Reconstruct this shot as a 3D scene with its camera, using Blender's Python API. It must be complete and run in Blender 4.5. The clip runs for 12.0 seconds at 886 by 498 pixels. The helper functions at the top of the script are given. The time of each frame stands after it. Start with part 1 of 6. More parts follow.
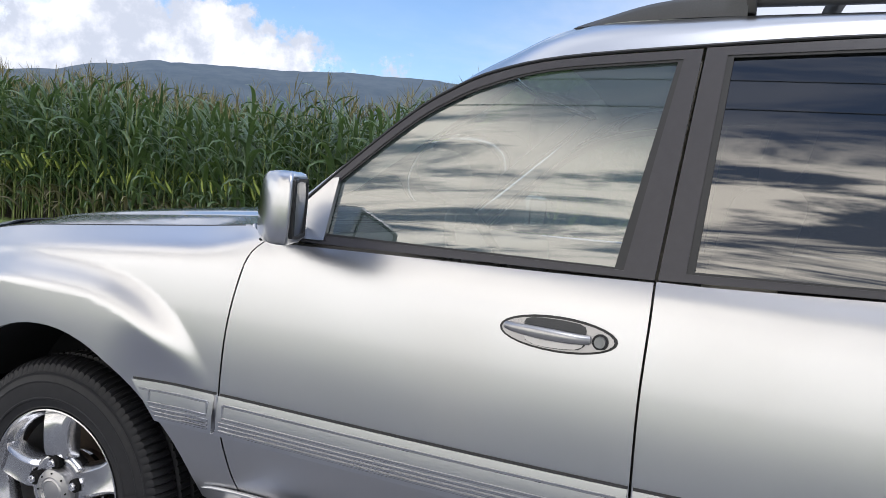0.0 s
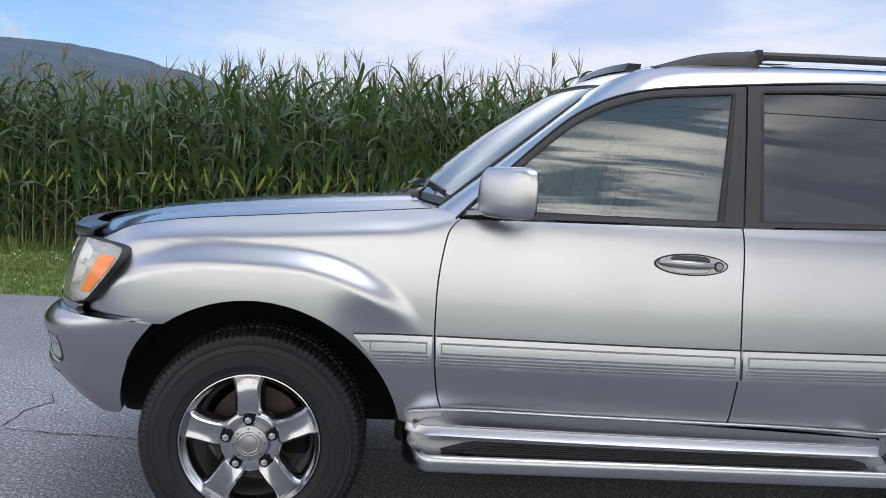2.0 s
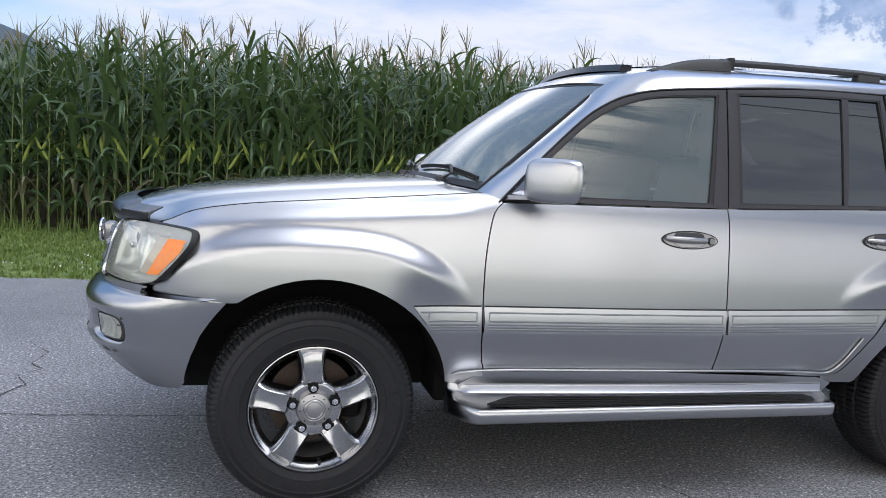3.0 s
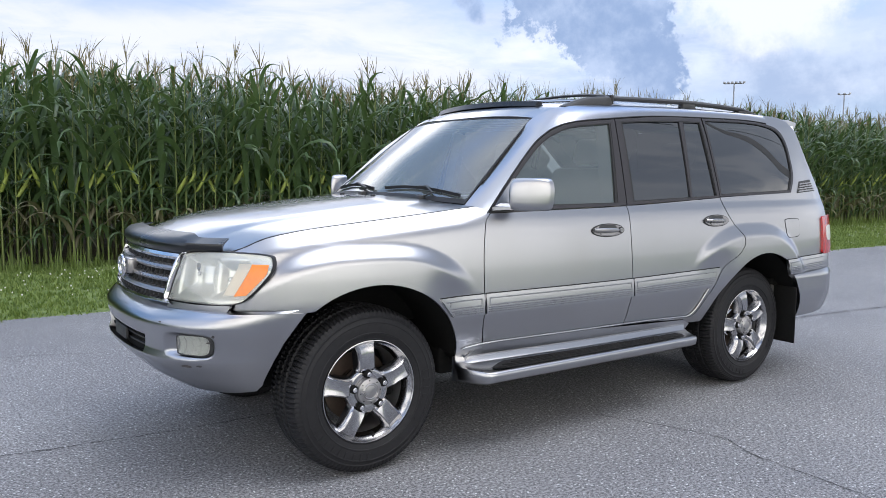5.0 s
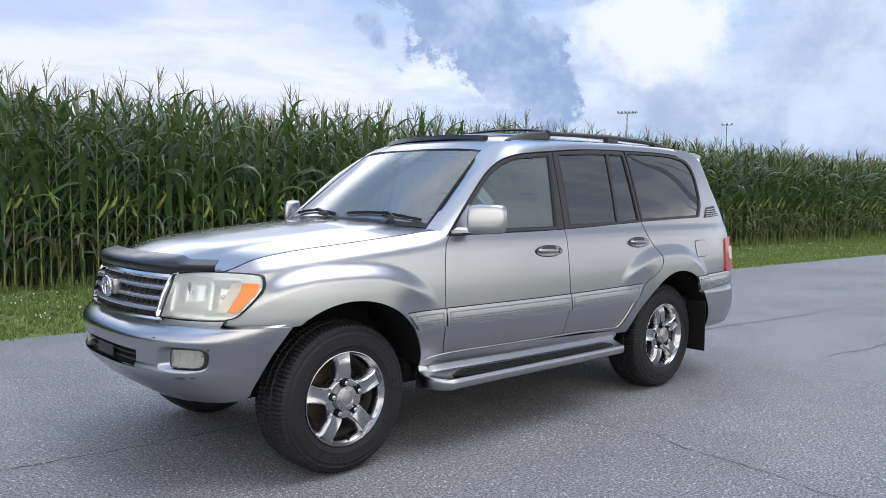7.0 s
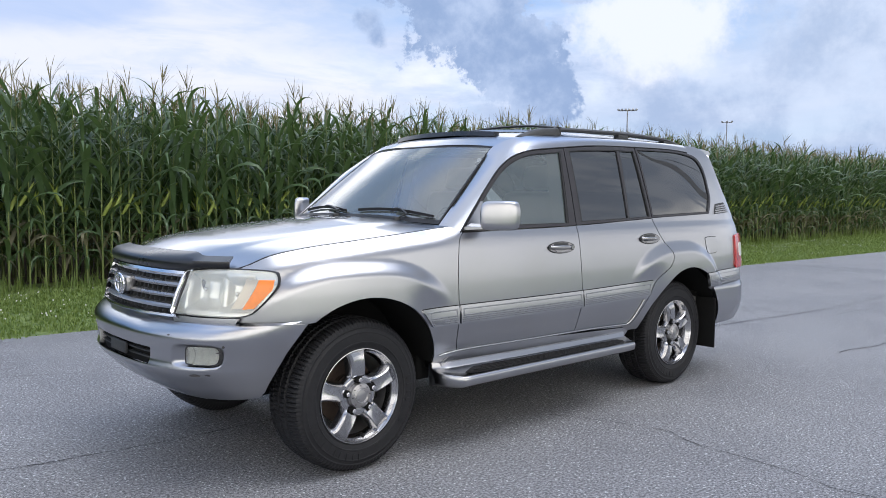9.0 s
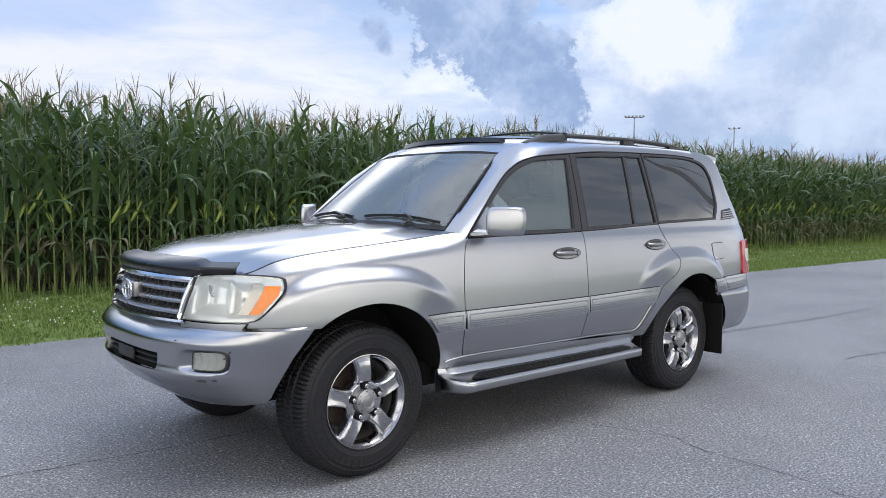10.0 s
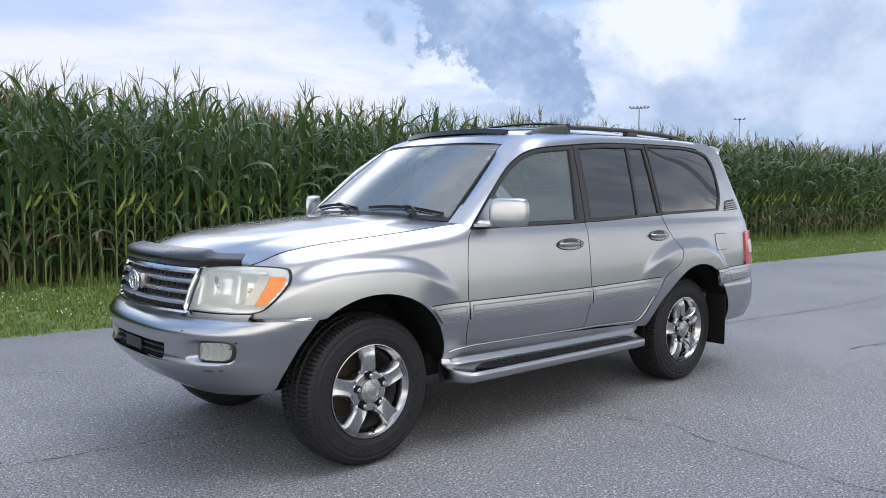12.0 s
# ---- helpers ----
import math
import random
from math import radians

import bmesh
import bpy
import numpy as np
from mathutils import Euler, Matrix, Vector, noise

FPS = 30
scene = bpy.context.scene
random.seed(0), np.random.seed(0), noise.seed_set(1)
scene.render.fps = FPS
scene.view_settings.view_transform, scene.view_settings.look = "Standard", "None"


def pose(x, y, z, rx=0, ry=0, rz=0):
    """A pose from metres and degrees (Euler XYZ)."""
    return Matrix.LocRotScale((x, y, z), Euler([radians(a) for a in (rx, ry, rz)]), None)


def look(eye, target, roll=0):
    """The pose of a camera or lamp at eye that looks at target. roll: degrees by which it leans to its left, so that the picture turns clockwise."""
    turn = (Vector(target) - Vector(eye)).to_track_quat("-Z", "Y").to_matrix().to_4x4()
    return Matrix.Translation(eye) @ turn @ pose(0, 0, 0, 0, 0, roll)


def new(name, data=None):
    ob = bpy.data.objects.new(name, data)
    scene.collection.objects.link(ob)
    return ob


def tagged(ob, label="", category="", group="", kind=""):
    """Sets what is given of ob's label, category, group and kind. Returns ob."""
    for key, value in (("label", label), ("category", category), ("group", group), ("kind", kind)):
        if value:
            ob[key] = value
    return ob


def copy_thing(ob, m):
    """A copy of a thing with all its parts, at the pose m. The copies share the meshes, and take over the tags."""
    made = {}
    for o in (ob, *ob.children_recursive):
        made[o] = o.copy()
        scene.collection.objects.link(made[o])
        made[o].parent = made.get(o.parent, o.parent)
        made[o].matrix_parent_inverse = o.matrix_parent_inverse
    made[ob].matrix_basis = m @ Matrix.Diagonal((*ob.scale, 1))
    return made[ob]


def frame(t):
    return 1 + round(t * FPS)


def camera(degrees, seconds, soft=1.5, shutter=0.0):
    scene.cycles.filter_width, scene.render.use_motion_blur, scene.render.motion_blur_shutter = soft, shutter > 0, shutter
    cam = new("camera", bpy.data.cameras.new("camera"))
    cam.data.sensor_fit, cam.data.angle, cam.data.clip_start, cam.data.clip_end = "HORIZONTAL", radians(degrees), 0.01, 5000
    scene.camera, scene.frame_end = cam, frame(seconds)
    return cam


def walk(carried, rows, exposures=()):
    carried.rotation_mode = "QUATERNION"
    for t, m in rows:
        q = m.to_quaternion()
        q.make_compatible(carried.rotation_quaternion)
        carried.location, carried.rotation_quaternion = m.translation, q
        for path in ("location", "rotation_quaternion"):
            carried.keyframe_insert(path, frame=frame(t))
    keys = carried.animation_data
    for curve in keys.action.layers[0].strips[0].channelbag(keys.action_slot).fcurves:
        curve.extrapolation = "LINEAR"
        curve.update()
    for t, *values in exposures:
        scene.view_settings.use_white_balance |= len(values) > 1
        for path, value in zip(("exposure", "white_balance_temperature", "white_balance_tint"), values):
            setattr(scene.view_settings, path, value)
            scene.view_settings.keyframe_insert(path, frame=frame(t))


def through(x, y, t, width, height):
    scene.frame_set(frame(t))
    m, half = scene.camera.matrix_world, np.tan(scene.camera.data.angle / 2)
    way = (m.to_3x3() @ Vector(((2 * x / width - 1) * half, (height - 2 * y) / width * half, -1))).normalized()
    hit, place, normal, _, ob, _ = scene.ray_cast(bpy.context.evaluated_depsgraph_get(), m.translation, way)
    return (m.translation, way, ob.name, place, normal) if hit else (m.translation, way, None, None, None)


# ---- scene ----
cam = camera(59.5, 12.0, soft=0.8)
# eye, point looked at, lean; the car's front axle is at x = 0 and its nose points to -x
PATH = [
    (0, (1.791, -2.484, 1.351), (1.064, -0.627, 1.2), 5.1),
    (0.5, (1.467, -2.8, 1.342), (1.134, -0.833, 1.199), 4.1),
    (1, (1.201, -3.033, 1.311), (1.006, -1.048, 1.172), 2.6),
    (1.5, (0.864, -3.238, 1.299), (0.824, -1.246, 1.131), 2.7),
    (2, (0.492, -3.437, 1.294), (0.599, -1.447, 1.131), 3.2),
    (2.5, (0.069, -3.511, 1.292), (0.385, -1.543, 1.121), 3.8),
    (3, (-0.274, -3.642, 1.333), (0.234, -1.721, 1.105), 3.6),
    (5, (-1.695, -3.876, 1.393), (-0.558, -2.243, 1.193), 0.4),
    (5.5, (-1.916, -3.951, 1.421), (-0.693, -2.377, 1.258), 0.2),
    (6, (-2.144, -3.983, 1.391), (-0.864, -2.452, 1.251), 0.3),
    (6.5, (-2.191, -4.0, 1.399), (-0.873, -2.501, 1.267), 0.4),
    (7, (-2.194, -4.009, 1.406), (-0.859, -2.526, 1.27), 0.6),
    (9, (-2.238, -3.949, 1.396), (-0.903, -2.467, 1.255), 0.5),
    (9.5, (-2.222, -3.947, 1.387), (-0.893, -2.457, 1.254), 0.5),
    (10, (-2.238, -3.958, 1.39), (-0.916, -2.463, 1.267), 0.4),
    (10.5, (-2.252, -3.967, 1.393), (-0.934, -2.467, 1.27), 0.4),
    (11, (-2.252, -3.974, 1.385), (-0.939, -2.47, 1.256), 0.3),
    (11.5, (-2.254, -3.976, 1.383), (-0.942, -2.473, 1.245), 0.2),
    (12, (-2.255, -3.984, 1.39), (-0.942, -2.482, 1.245), 0.3),
]
walk(cam, [(t, look(eye, target, roll)) for t, eye, target, roll in PATH], [(0.0, 0.82, 6250, 10), (1.0, 0.68, 6200, 10), (2.0, 0.63, 6120, 10), (3.5, 0.72, 6150, 10), (5.0, 0.82, 6200, 10), (6.5, 0.74, 6200, 10), (12.0, 0.73, 6180, 10)])

# ---------------------------------------------------------------- sky, sun, exposure
def smooth(a, b, v):
    t = min(1.0, max(0.0, (v - a) / (b - a)))
    return t * t * (3 - 2 * t)


SUN_EL, SUN_AZ = radians(66), radians(-48)          # azimuth from +x, counter-clockwise: behind the camera


def node(nt, kind, **values):
    n = nt.nodes.new(kind)
    for key, value in values.items():
        if key in n.inputs:
            n.inputs[key].default_value = value
    return n


def math_node(nt, op, a, b=None, c=None, clamp=False):
    n = nt.nodes.new("ShaderNodeMath")
    n.operation, n.use_clamp = op, clamp
    for i, v in enumerate((a, b, c)):
        if v is None:
            continue
        if isinstance(v, (int, float)):
            n.inputs[i].default_value = v
        else:
            nt.links.new(v, n.inputs[i])
    return n.outputs[0]


def mix_node(nt, fac, a, b, blend="MIX"):
    n = nt.nodes.new("ShaderNodeMix")
    n.data_type, n.blend_type = "RGBA", blend
    for i, v in ((0, fac), (6, a), (7, b)):
        if isinstance(v, (int, float)):
            n.inputs[i].default_value = v
        elif isinstance(v, tuple):
            n.inputs[i].default_value = (*v[:3], 1)
        else:
            nt.links.new(v, n.inputs[i])
    return n.outputs[2]


def ramp_node(nt, value, lo, hi):
    n = nt.nodes.new("ShaderNodeMapRange")
    n.interpolation_type = "SMOOTHSTEP"
    n.inputs[1].default_value, n.inputs[2].default_value = lo, hi
    nt.links.new(value, n.inputs[0])
    return n.outputs[0]


def noise_node(nt, vector, scale, detail=4.0, rough=0.5, distort=0.0):
    n = node(nt, "ShaderNodeTexNoise", Scale=scale, Detail=detail, Roughness=rough, Distortion=distort)
    if vector is not None:
        nt.links.new(vector, n.inputs["Vector"])
    return n.outputs["Fac"]


def build_world():
    world = bpy.data.worlds.new("summer_evening_sky")
    scene.world = world
    world.use_nodes = True
    nt = world.node_tree
    nt.nodes.clear()
    sky = nt.nodes.new("ShaderNodeTexSky")
    sky.sky_type, sky.sun_disc = "NISHITA", False
    sky.sun_elevation, sky.sun_rotation = SUN_EL, math.pi / 2 - SUN_AZ
    sky.air_density, sky.dust_density, sky.ozone_density = 1.0, 0.6, 2.0
    way = nt.nodes.new("ShaderNodeTexCoord").outputs["Generated"]
    split = nt.nodes.new("ShaderNodeSeparateXYZ")
    nt.links.new(way, split.inputs[0])
    x, y, z = split.outputs
    up = math_node(nt, "MAXIMUM", z, 0.0)
    # clouds lie on a flat deck: the direction divided by its height
    height = math_node(nt, "ADD", up, 0.14)
    flat = nt.nodes.new("ShaderNodeCombineXYZ")
    nt.links.new(math_node(nt, "DIVIDE", x, height), flat.inputs[0])
    nt.links.new(math_node(nt, "DIVIDE", y, height), flat.inputs[1])
    deck = flat.outputs[0]
    around = math_node(nt, "MULTIPLY", math_node(nt, "ARCTAN2", y, x), 180 / math.pi)
    above = math_node(nt, "MULTIPLY", math_node(nt, "ARCSINE", z), 180 / math.pi)
    fluff = math_node(nt, "SUBTRACT", noise_node(nt, way, 17, 9, 0.66), 0.5)
    streaks = math_node(nt, "SUBTRACT", noise_node(nt, deck, 1.1, 7, 0.6, 0.4), 0.5)

    def cloud(az, el, wide, high, ragged, soft, edge=None):
        """A cloud round a direction, in degrees, with a ragged outline."""
        a = math_node(nt, "POWER", math_node(nt, "DIVIDE", math_node(nt, "SUBTRACT", around, az), wide), 2.0)
        e = math_node(nt, "POWER", math_node(nt, "DIVIDE", math_node(nt, "SUBTRACT", above, el), high), 2.0)
        d = math_node(nt, "SQRT", math_node(nt, "ADD", a, e))
        d = math_node(nt, "ADD", d, math_node(nt, "MULTIPLY", edge or fluff, ragged))
        return math_node(nt, "SUBTRACT", 1.0, ramp_node(nt, d, 1 - soft, 1 + soft))

    blue = mix_node(nt, 1.0, sky.outputs[0], (0.105, 0.115, 0.125), "MULTIPLY")
    blue = mix_node(nt, ramp_node(nt, z, 0.40, 0.85), blue, mix_node(nt, 1.0, blue, (2.6, 2.5, 2.4), "MULTIPLY"))
    # a bright veil over most of the sky, thicker away from the open blue in the field's direction
    open_blue = cloud(112, 15, 22, 13, 0.9, 0.35, streaks)
    veil_tone = mix_node(nt, ramp_node(nt, noise_node(nt, deck, 1.6, 7, 0.6, 0.3), 0.35, 0.65), VEIL_DARK, VEIL_LIGHT)
    cover = ramp_node(nt, noise_node(nt, deck, 0.7, 7, 0.55, 0.5), 0.30, 0.56)
    cover = math_node(nt, "MULTIPLY", cover, math_node(nt, "SUBTRACT", 1.0, math_node(nt, "MULTIPLY", ramp_node(nt, z, 0.50, 0.80), 0.60)))
    cover = math_node(nt, "MULTIPLY", cover, math_node(nt, "SUBTRACT", 1.0, math_node(nt, "MULTIPLY", open_blue, 0.92)))
    out = mix_node(nt, math_node(nt, "MULTIPLY", cover, 0.93), blue, veil_tone)
    # streaky layer behind the road, warm and bright low down, slate above
    behind = math_node(nt, "SUBTRACT", 1.0, ramp_node(nt, y, -0.45, -0.05))
    long = nt.nodes.new("ShaderNodeCombineXYZ")
    nt.links.new(math_node(nt, "MULTIPLY", math_node(nt, "DIVIDE", x, height), 0.40), long.inputs[0])
    nt.links.new(math_node(nt, "MULTIPLY", math_node(nt, "DIVIDE", y, height), 2.1), long.inputs[1])
    bands = ramp_node(nt, noise_node(nt, long.outputs[0], 2.6, 9, 0.66, 0.8), 0.425, 0.55)
    warm = mix_node(nt, bands, (0.08, 0.11, 0.17), (2.0, 1.82, 1.55))
    low_part = math_node(nt, "SUBTRACT", 1.0, ramp_node(nt, above, 50, 60))
    out = mix_node(nt, math_node(nt, "MULTIPLY", math_node(nt, "MULTIPLY", behind, low_part), 0.88), out, warm)
    low_glow = math_node(nt, "MULTIPLY", math_node(nt, "MAXIMUM", behind, math_node(nt, "SUBTRACT", 1.0, ramp_node(nt, x, -0.96, -0.88))), math_node(nt, "SUBTRACT", 1.0, ramp_node(nt, math_node(nt, "ADD", above, math_node(nt, "MULTIPLY", streaks, 14.0)), 8, 20)))
    out = mix_node(nt, math_node(nt, "MULTIPLY", low_glow, 0.85), out, mix_node(nt, ramp_node(nt, x, 0.2, 0.75), (1.38, 1.32, 1.23), (0.56, 0.56, 0.58)))
    top_tone = mix_node(nt, ramp_node(nt, noise_node(nt, deck, 2.2, 7, 0.6, 0.5), 0.40, 0.64), (0.50, 0.54, 0.64), (0.95, 0.96, 0.99))
    out = mix_node(nt, math_node(nt, "MULTIPLY", ramp_node(nt, above, 50, 60), 0.9), out, top_tone)
    slate = math_node(nt, "MULTIPLY", cloud(-80, 47, 75, 9.5, 0.9, 0.35, streaks), 0.92)
    out = mix_node(nt, slate, out, (0.09, 0.13, 0.23))
    bank = math_node(nt, "MULTIPLY", cloud(-28, 27, 42, 15, 0.5, 0.22, streaks), 0.95)
    out = mix_node(nt, bank, out, mix_node(nt, noise_node(nt, deck, 2.5, 6, 0.6), (0.22, 0.25, 0.31), (0.34, 0.37, 0.43)))
    # the heaps over the field: white at the nose end, blue-grey over the tail end
    white = cloud(133, 6.5, 15.0, 4.6, 2.2, 0.14)
    out = mix_node(nt, white, out, mix_node(nt, ramp_node(nt, noise_node(nt, way, 14, 6, 0.6), 0.42, 0.60), (0.50, 0.52, 0.58), (0.78, 0.77, 0.80)))
    out = mix_node(nt, math_node(nt, "MULTIPLY", cloud(58, 26, 46, 8.5, 0.9, 0.45, streaks), 0.9), out, (1.85, 1.83, 1.84))
    high_tone = mix_node(nt, ramp_node(nt, noise_node(nt, deck, 3.4, 8, 0.62, 0.6), 0.50, 0.70), (0.20, 0.31, 0.50), (0.78, 0.84, 0.90))
    out = mix_node(nt, math_node(nt, "MULTIPLY", cloud(100, 37, 58, 10, 0.7, 0.45, streaks), 0.90), out, high_tone)
    pale = cloud(77, 9.0, 27, 7.5, 1.0, 0.45, streaks)
    out = mix_node(nt, math_node(nt, "MULTIPLY", pale, 0.92), out, mix_node(nt, ramp_node(nt, noise_node(nt, deck, 2.0, 7, 0.6, 0.6), 0.42, 0.66), (0.70, 0.69, 0.72), (0.56, 0.60, 0.71)))
    wisp = math_node(nt, "MULTIPLY", cloud(74.5, 12.3, 7.0, 1.9, 2.4, 0.5, streaks), 0.65)
    out = mix_node(nt, wisp, out, (0.33, 0.44, 0.67))
    grey_tone = mix_node(nt, ramp_node(nt, noise_node(nt, way, 9, 7, 0.6), 0.40, 0.62), (0.25, 0.33, 0.49), (0.43, 0.50, 0.64))
    low_grey = cloud(20, 5.5, 24, 6.5, 1.2, 0.55)
    out = mix_node(nt, math_node(nt, "MULTIPLY", low_grey, 0.85), out, mix_node(nt, ramp_node(nt, noise_node(nt, way, 8, 6, 0.6), 0.40, 0.60), (0.33, 0.40, 0.54), (0.50, 0.56, 0.67)))
    side_grey = cloud(13, 14, 13, 9, 1.4, 0.45)
    out = mix_node(nt, math_node(nt, "MULTIPLY", side_grey, 0.9), out, mix_node(nt, ramp_node(nt, noise_node(nt, way, 7, 7, 0.62), 0.40, 0.62), (0.36, 0.43, 0.56), (0.55, 0.60, 0.70)))
    gleam = cloud(33, 12.0, 5.2, 3.6, 1.8, 0.35)
    out = mix_node(nt, gleam, out, (0.70, 0.71, 0.76))
    for az, el, wide, high, soft in ((47.0, 13.6, 5.4, 3.9, 0.09), (43.4, 10.0, 3.6, 3.2, 0.09), (41.2, 7.6, 3.2, 2.8, 0.12), (38.6, 14.6, 2.6, 1.2, 0.12), (53.6, 12.2, 1.1, 0.9, 0.40), (53.0, 11.4, 0.8, 0.8, 0.40)):
        out = mix_node(nt, math_node(nt, "MULTIPLY", cloud(az, el, wide, high, 2.4, soft), 0.96), out, grey_tone)
    # the sky over the field is a little dimmer than overhead and behind
    dim = math_node(nt, "MULTIPLY", math_node(nt, "SUBTRACT", 1.0, ramp_node(nt, above, 15, 28)), ramp_node(nt, y, -0.1, 0.15))
    out = mix_node(nt, dim, out, mix_node(nt, 1.0, out, (0.80, 0.81, 0.83), "MULTIPLY"))
    bg = nt.nodes.new("ShaderNodeBackground")
    nt.links.new(out, bg.inputs[0])
    bg.inputs[1].default_value = 1.0
    nt.links.new(bg.outputs[0], nt.nodes.new("ShaderNodeOutputWorld").inputs[0])


VEIL_DARK, VEIL_LIGHT = (0.40, 0.47, 0.62), (0.80, 0.81, 0.87)
build_world()
sun = bpy.data.lights.new("sun", "SUN")
sun.energy, sun.angle, sun.color = 0.85, radians(40), (1.0, 0.97, 0.94)
sun_way = Vector((math.cos(SUN_EL) * math.cos(SUN_AZ), math.cos(SUN_EL) * math.sin(SUN_AZ), math.sin(SUN_EL)))
new("sun", sun).matrix_world = look(sun_way * 60, (0, 0, 0))

# ---------------------------------------------------------------- materials
def material(name, rough=0.5, metal=0.0, color=(0.5, 0.5, 0.5), **more):
    m = bpy.data.materials.new(name)
    m.use_nodes = True
    nt = m.node_tree
    b = nt.nodes["Principled BSDF"]
    b.inputs["Base Color"].default_value = (*color, 1)
    b.inputs["Roughness"].default_value, b.inputs["Metallic"].default_value = rough, metal
    for key, value in more.items():
        b.inputs[key.replace("_", " ")].default_value = value
    return m, nt, b


def place_of(nt, kind="Object"):
    return nt.nodes.new("ShaderNodeTexCoord").outputs[kind]


def bump(nt, b, height, strength=0.3, distance=0.01):
    n = node(nt, "ShaderNodeBump", Strength=strength, Distance=distance)
    nt.links.new(height, n.inputs["Height"])
    nt.links.new(n.outputs[0], b.inputs["Normal"])


def color_to(nt, b, a, c, fac):
    nt.links.new(mix_node(nt, fac, a, c), b.inputs["Base Color"])


def make_asphalt():
    m, nt, b = material("worn_asphalt", 0.85)
    p = place_of(nt)
    stones = noise_node(nt, p, 72, 4, 0.82)
    chips = node(nt, "ShaderNodeTexVoronoi", Scale=54.0)
    nt.links.new(p, chips.inputs["Vector"])
    pale = math_node(nt, "MULTIPLY", math_node(nt, "LESS_THAN", chips.outputs["Distance"], 0.26), math_node(nt, "GREATER_THAN", noise_node(nt, p, 41, 2, 0.5), 0.53))
    patches = noise_node(nt, p, 0.55, 5, 0.6)
    tone = mix_node(nt, ramp_node(nt, stones, 0.40, 0.60), (0.075, 0.074, 0.077), (0.30, 0.297, 0.30))
    worn = mix_node(nt, ramp_node(nt, patches, 0.3, 0.7), (0.88, 0.89, 0.93), (1.15, 1.16, 1.18))
    tone = mix_node(nt, math_node(nt, "MULTIPLY", pale, 0.85), tone, (0.62, 0.62, 0.62))
    nt.links.new(mix_node(nt, 1.0, tone, worn, "MULTIPLY"), b.inputs["Base Color"])
    bump(nt, b, stones, 0.35, 0.003)
    return m


def make_grass():
    m, nt, b = material("mown_grass", 0.9)
    p = place_of(nt)
    color_to(nt, b, (0.085, 0.135, 0.035), (0.21, 0.27, 0.080), ramp_node(nt, noise_node(nt, p, 9, 6, 0.7), 0.3, 0.7))
    bump(nt, b, noise_node(nt, p, 40, 4, 0.7), 0.6, 0.03)
    return m


def make_soil():
    m, nt, b = material("field_soil", 0.95)
    p = place_of(nt)
    color_to(nt, b, (0.035, 0.026, 0.018), (0.095, 0.072, 0.048), ramp_node(nt, noise_node(nt, p, 6, 6, 0.7), 0.3, 0.7))
    bump(nt, b, noise_node(nt, p, 14, 5, 0.7), 0.7, 0.04)
    return m


ASPHALT, GRASS, SOIL = make_asphalt(), make_grass(), make_soil()


def make_leaf(name, dark, light, rough=0.55, through=0.25):
    m, nt, b = material(name, rough)
    geo = nt.nodes.new("ShaderNodeNewGeometry")
    own = geo.outputs["Random Per Island"]
    p = place_of(nt)
    fac = math_node(nt, "ADD", math_node(nt, "MULTIPLY", own, 0.6), math_node(nt, "MULTIPLY", noise_node(nt, p, 7, 4, 0.6), 0.4))
    tone = mix_node(nt, fac, dark, light)
    nt.links.new(tone, b.inputs["Base Color"])
    lucent = nt.nodes.new("ShaderNodeBsdfTranslucent")
    nt.links.new(mix_node(nt, 1.0, tone, (1.3, 1.25, 0.6), "MULTIPLY"), lucent.inputs[0])
    both = nt.nodes.new("ShaderNodeMixShader")
    both.inputs[0].default_value = through
    nt.links.new(b.outputs[0], both.inputs[1])
    nt.links.new(lucent.outputs[0], both.inputs[2])
    nt.links.new(both.outputs[0], nt.nodes["Material Output"].inputs[0])
    return m


CORN_LEAF = make_leaf("corn_leaf", (0.024, 0.058, 0.026), (0.128, 0.196, 0.090), 0.30)
CORN_STALK = make_leaf("corn_stalk", (0.09, 0.13, 0.035), (0.20, 0.24, 0.075), 0.6, 0.0)
CORN_EAR = make_leaf("corn_husk", (0.20, 0.27, 0.05), (0.36, 0.42, 0.10), 0.6, 0.1)
CORN_TASSEL = make_leaf("corn_tassel", (0.11, 0.105, 0.05), (0.26, 0.225, 0.12), 0.8, 0.1)
CORN_DRY = make_leaf("dry_corn_leaf", (0.09, 0.095, 0.055), (0.20, 0.185, 0.115), 0.8, 0.1)
CORN_MATS = [CORN_LEAF, CORN_STALK, CORN_EAR, CORN_TASSEL, CORN_DRY]
BLADE = make_leaf("grass_blade", (0.085, 0.145, 0.032), (0.23, 0.30, 0.085), 0.7, 0.25)
CLOVER = make_leaf("white_clover_flower", (0.55, 0.55, 0.50), (0.75, 0.74, 0.68), 0.8, 0.0)


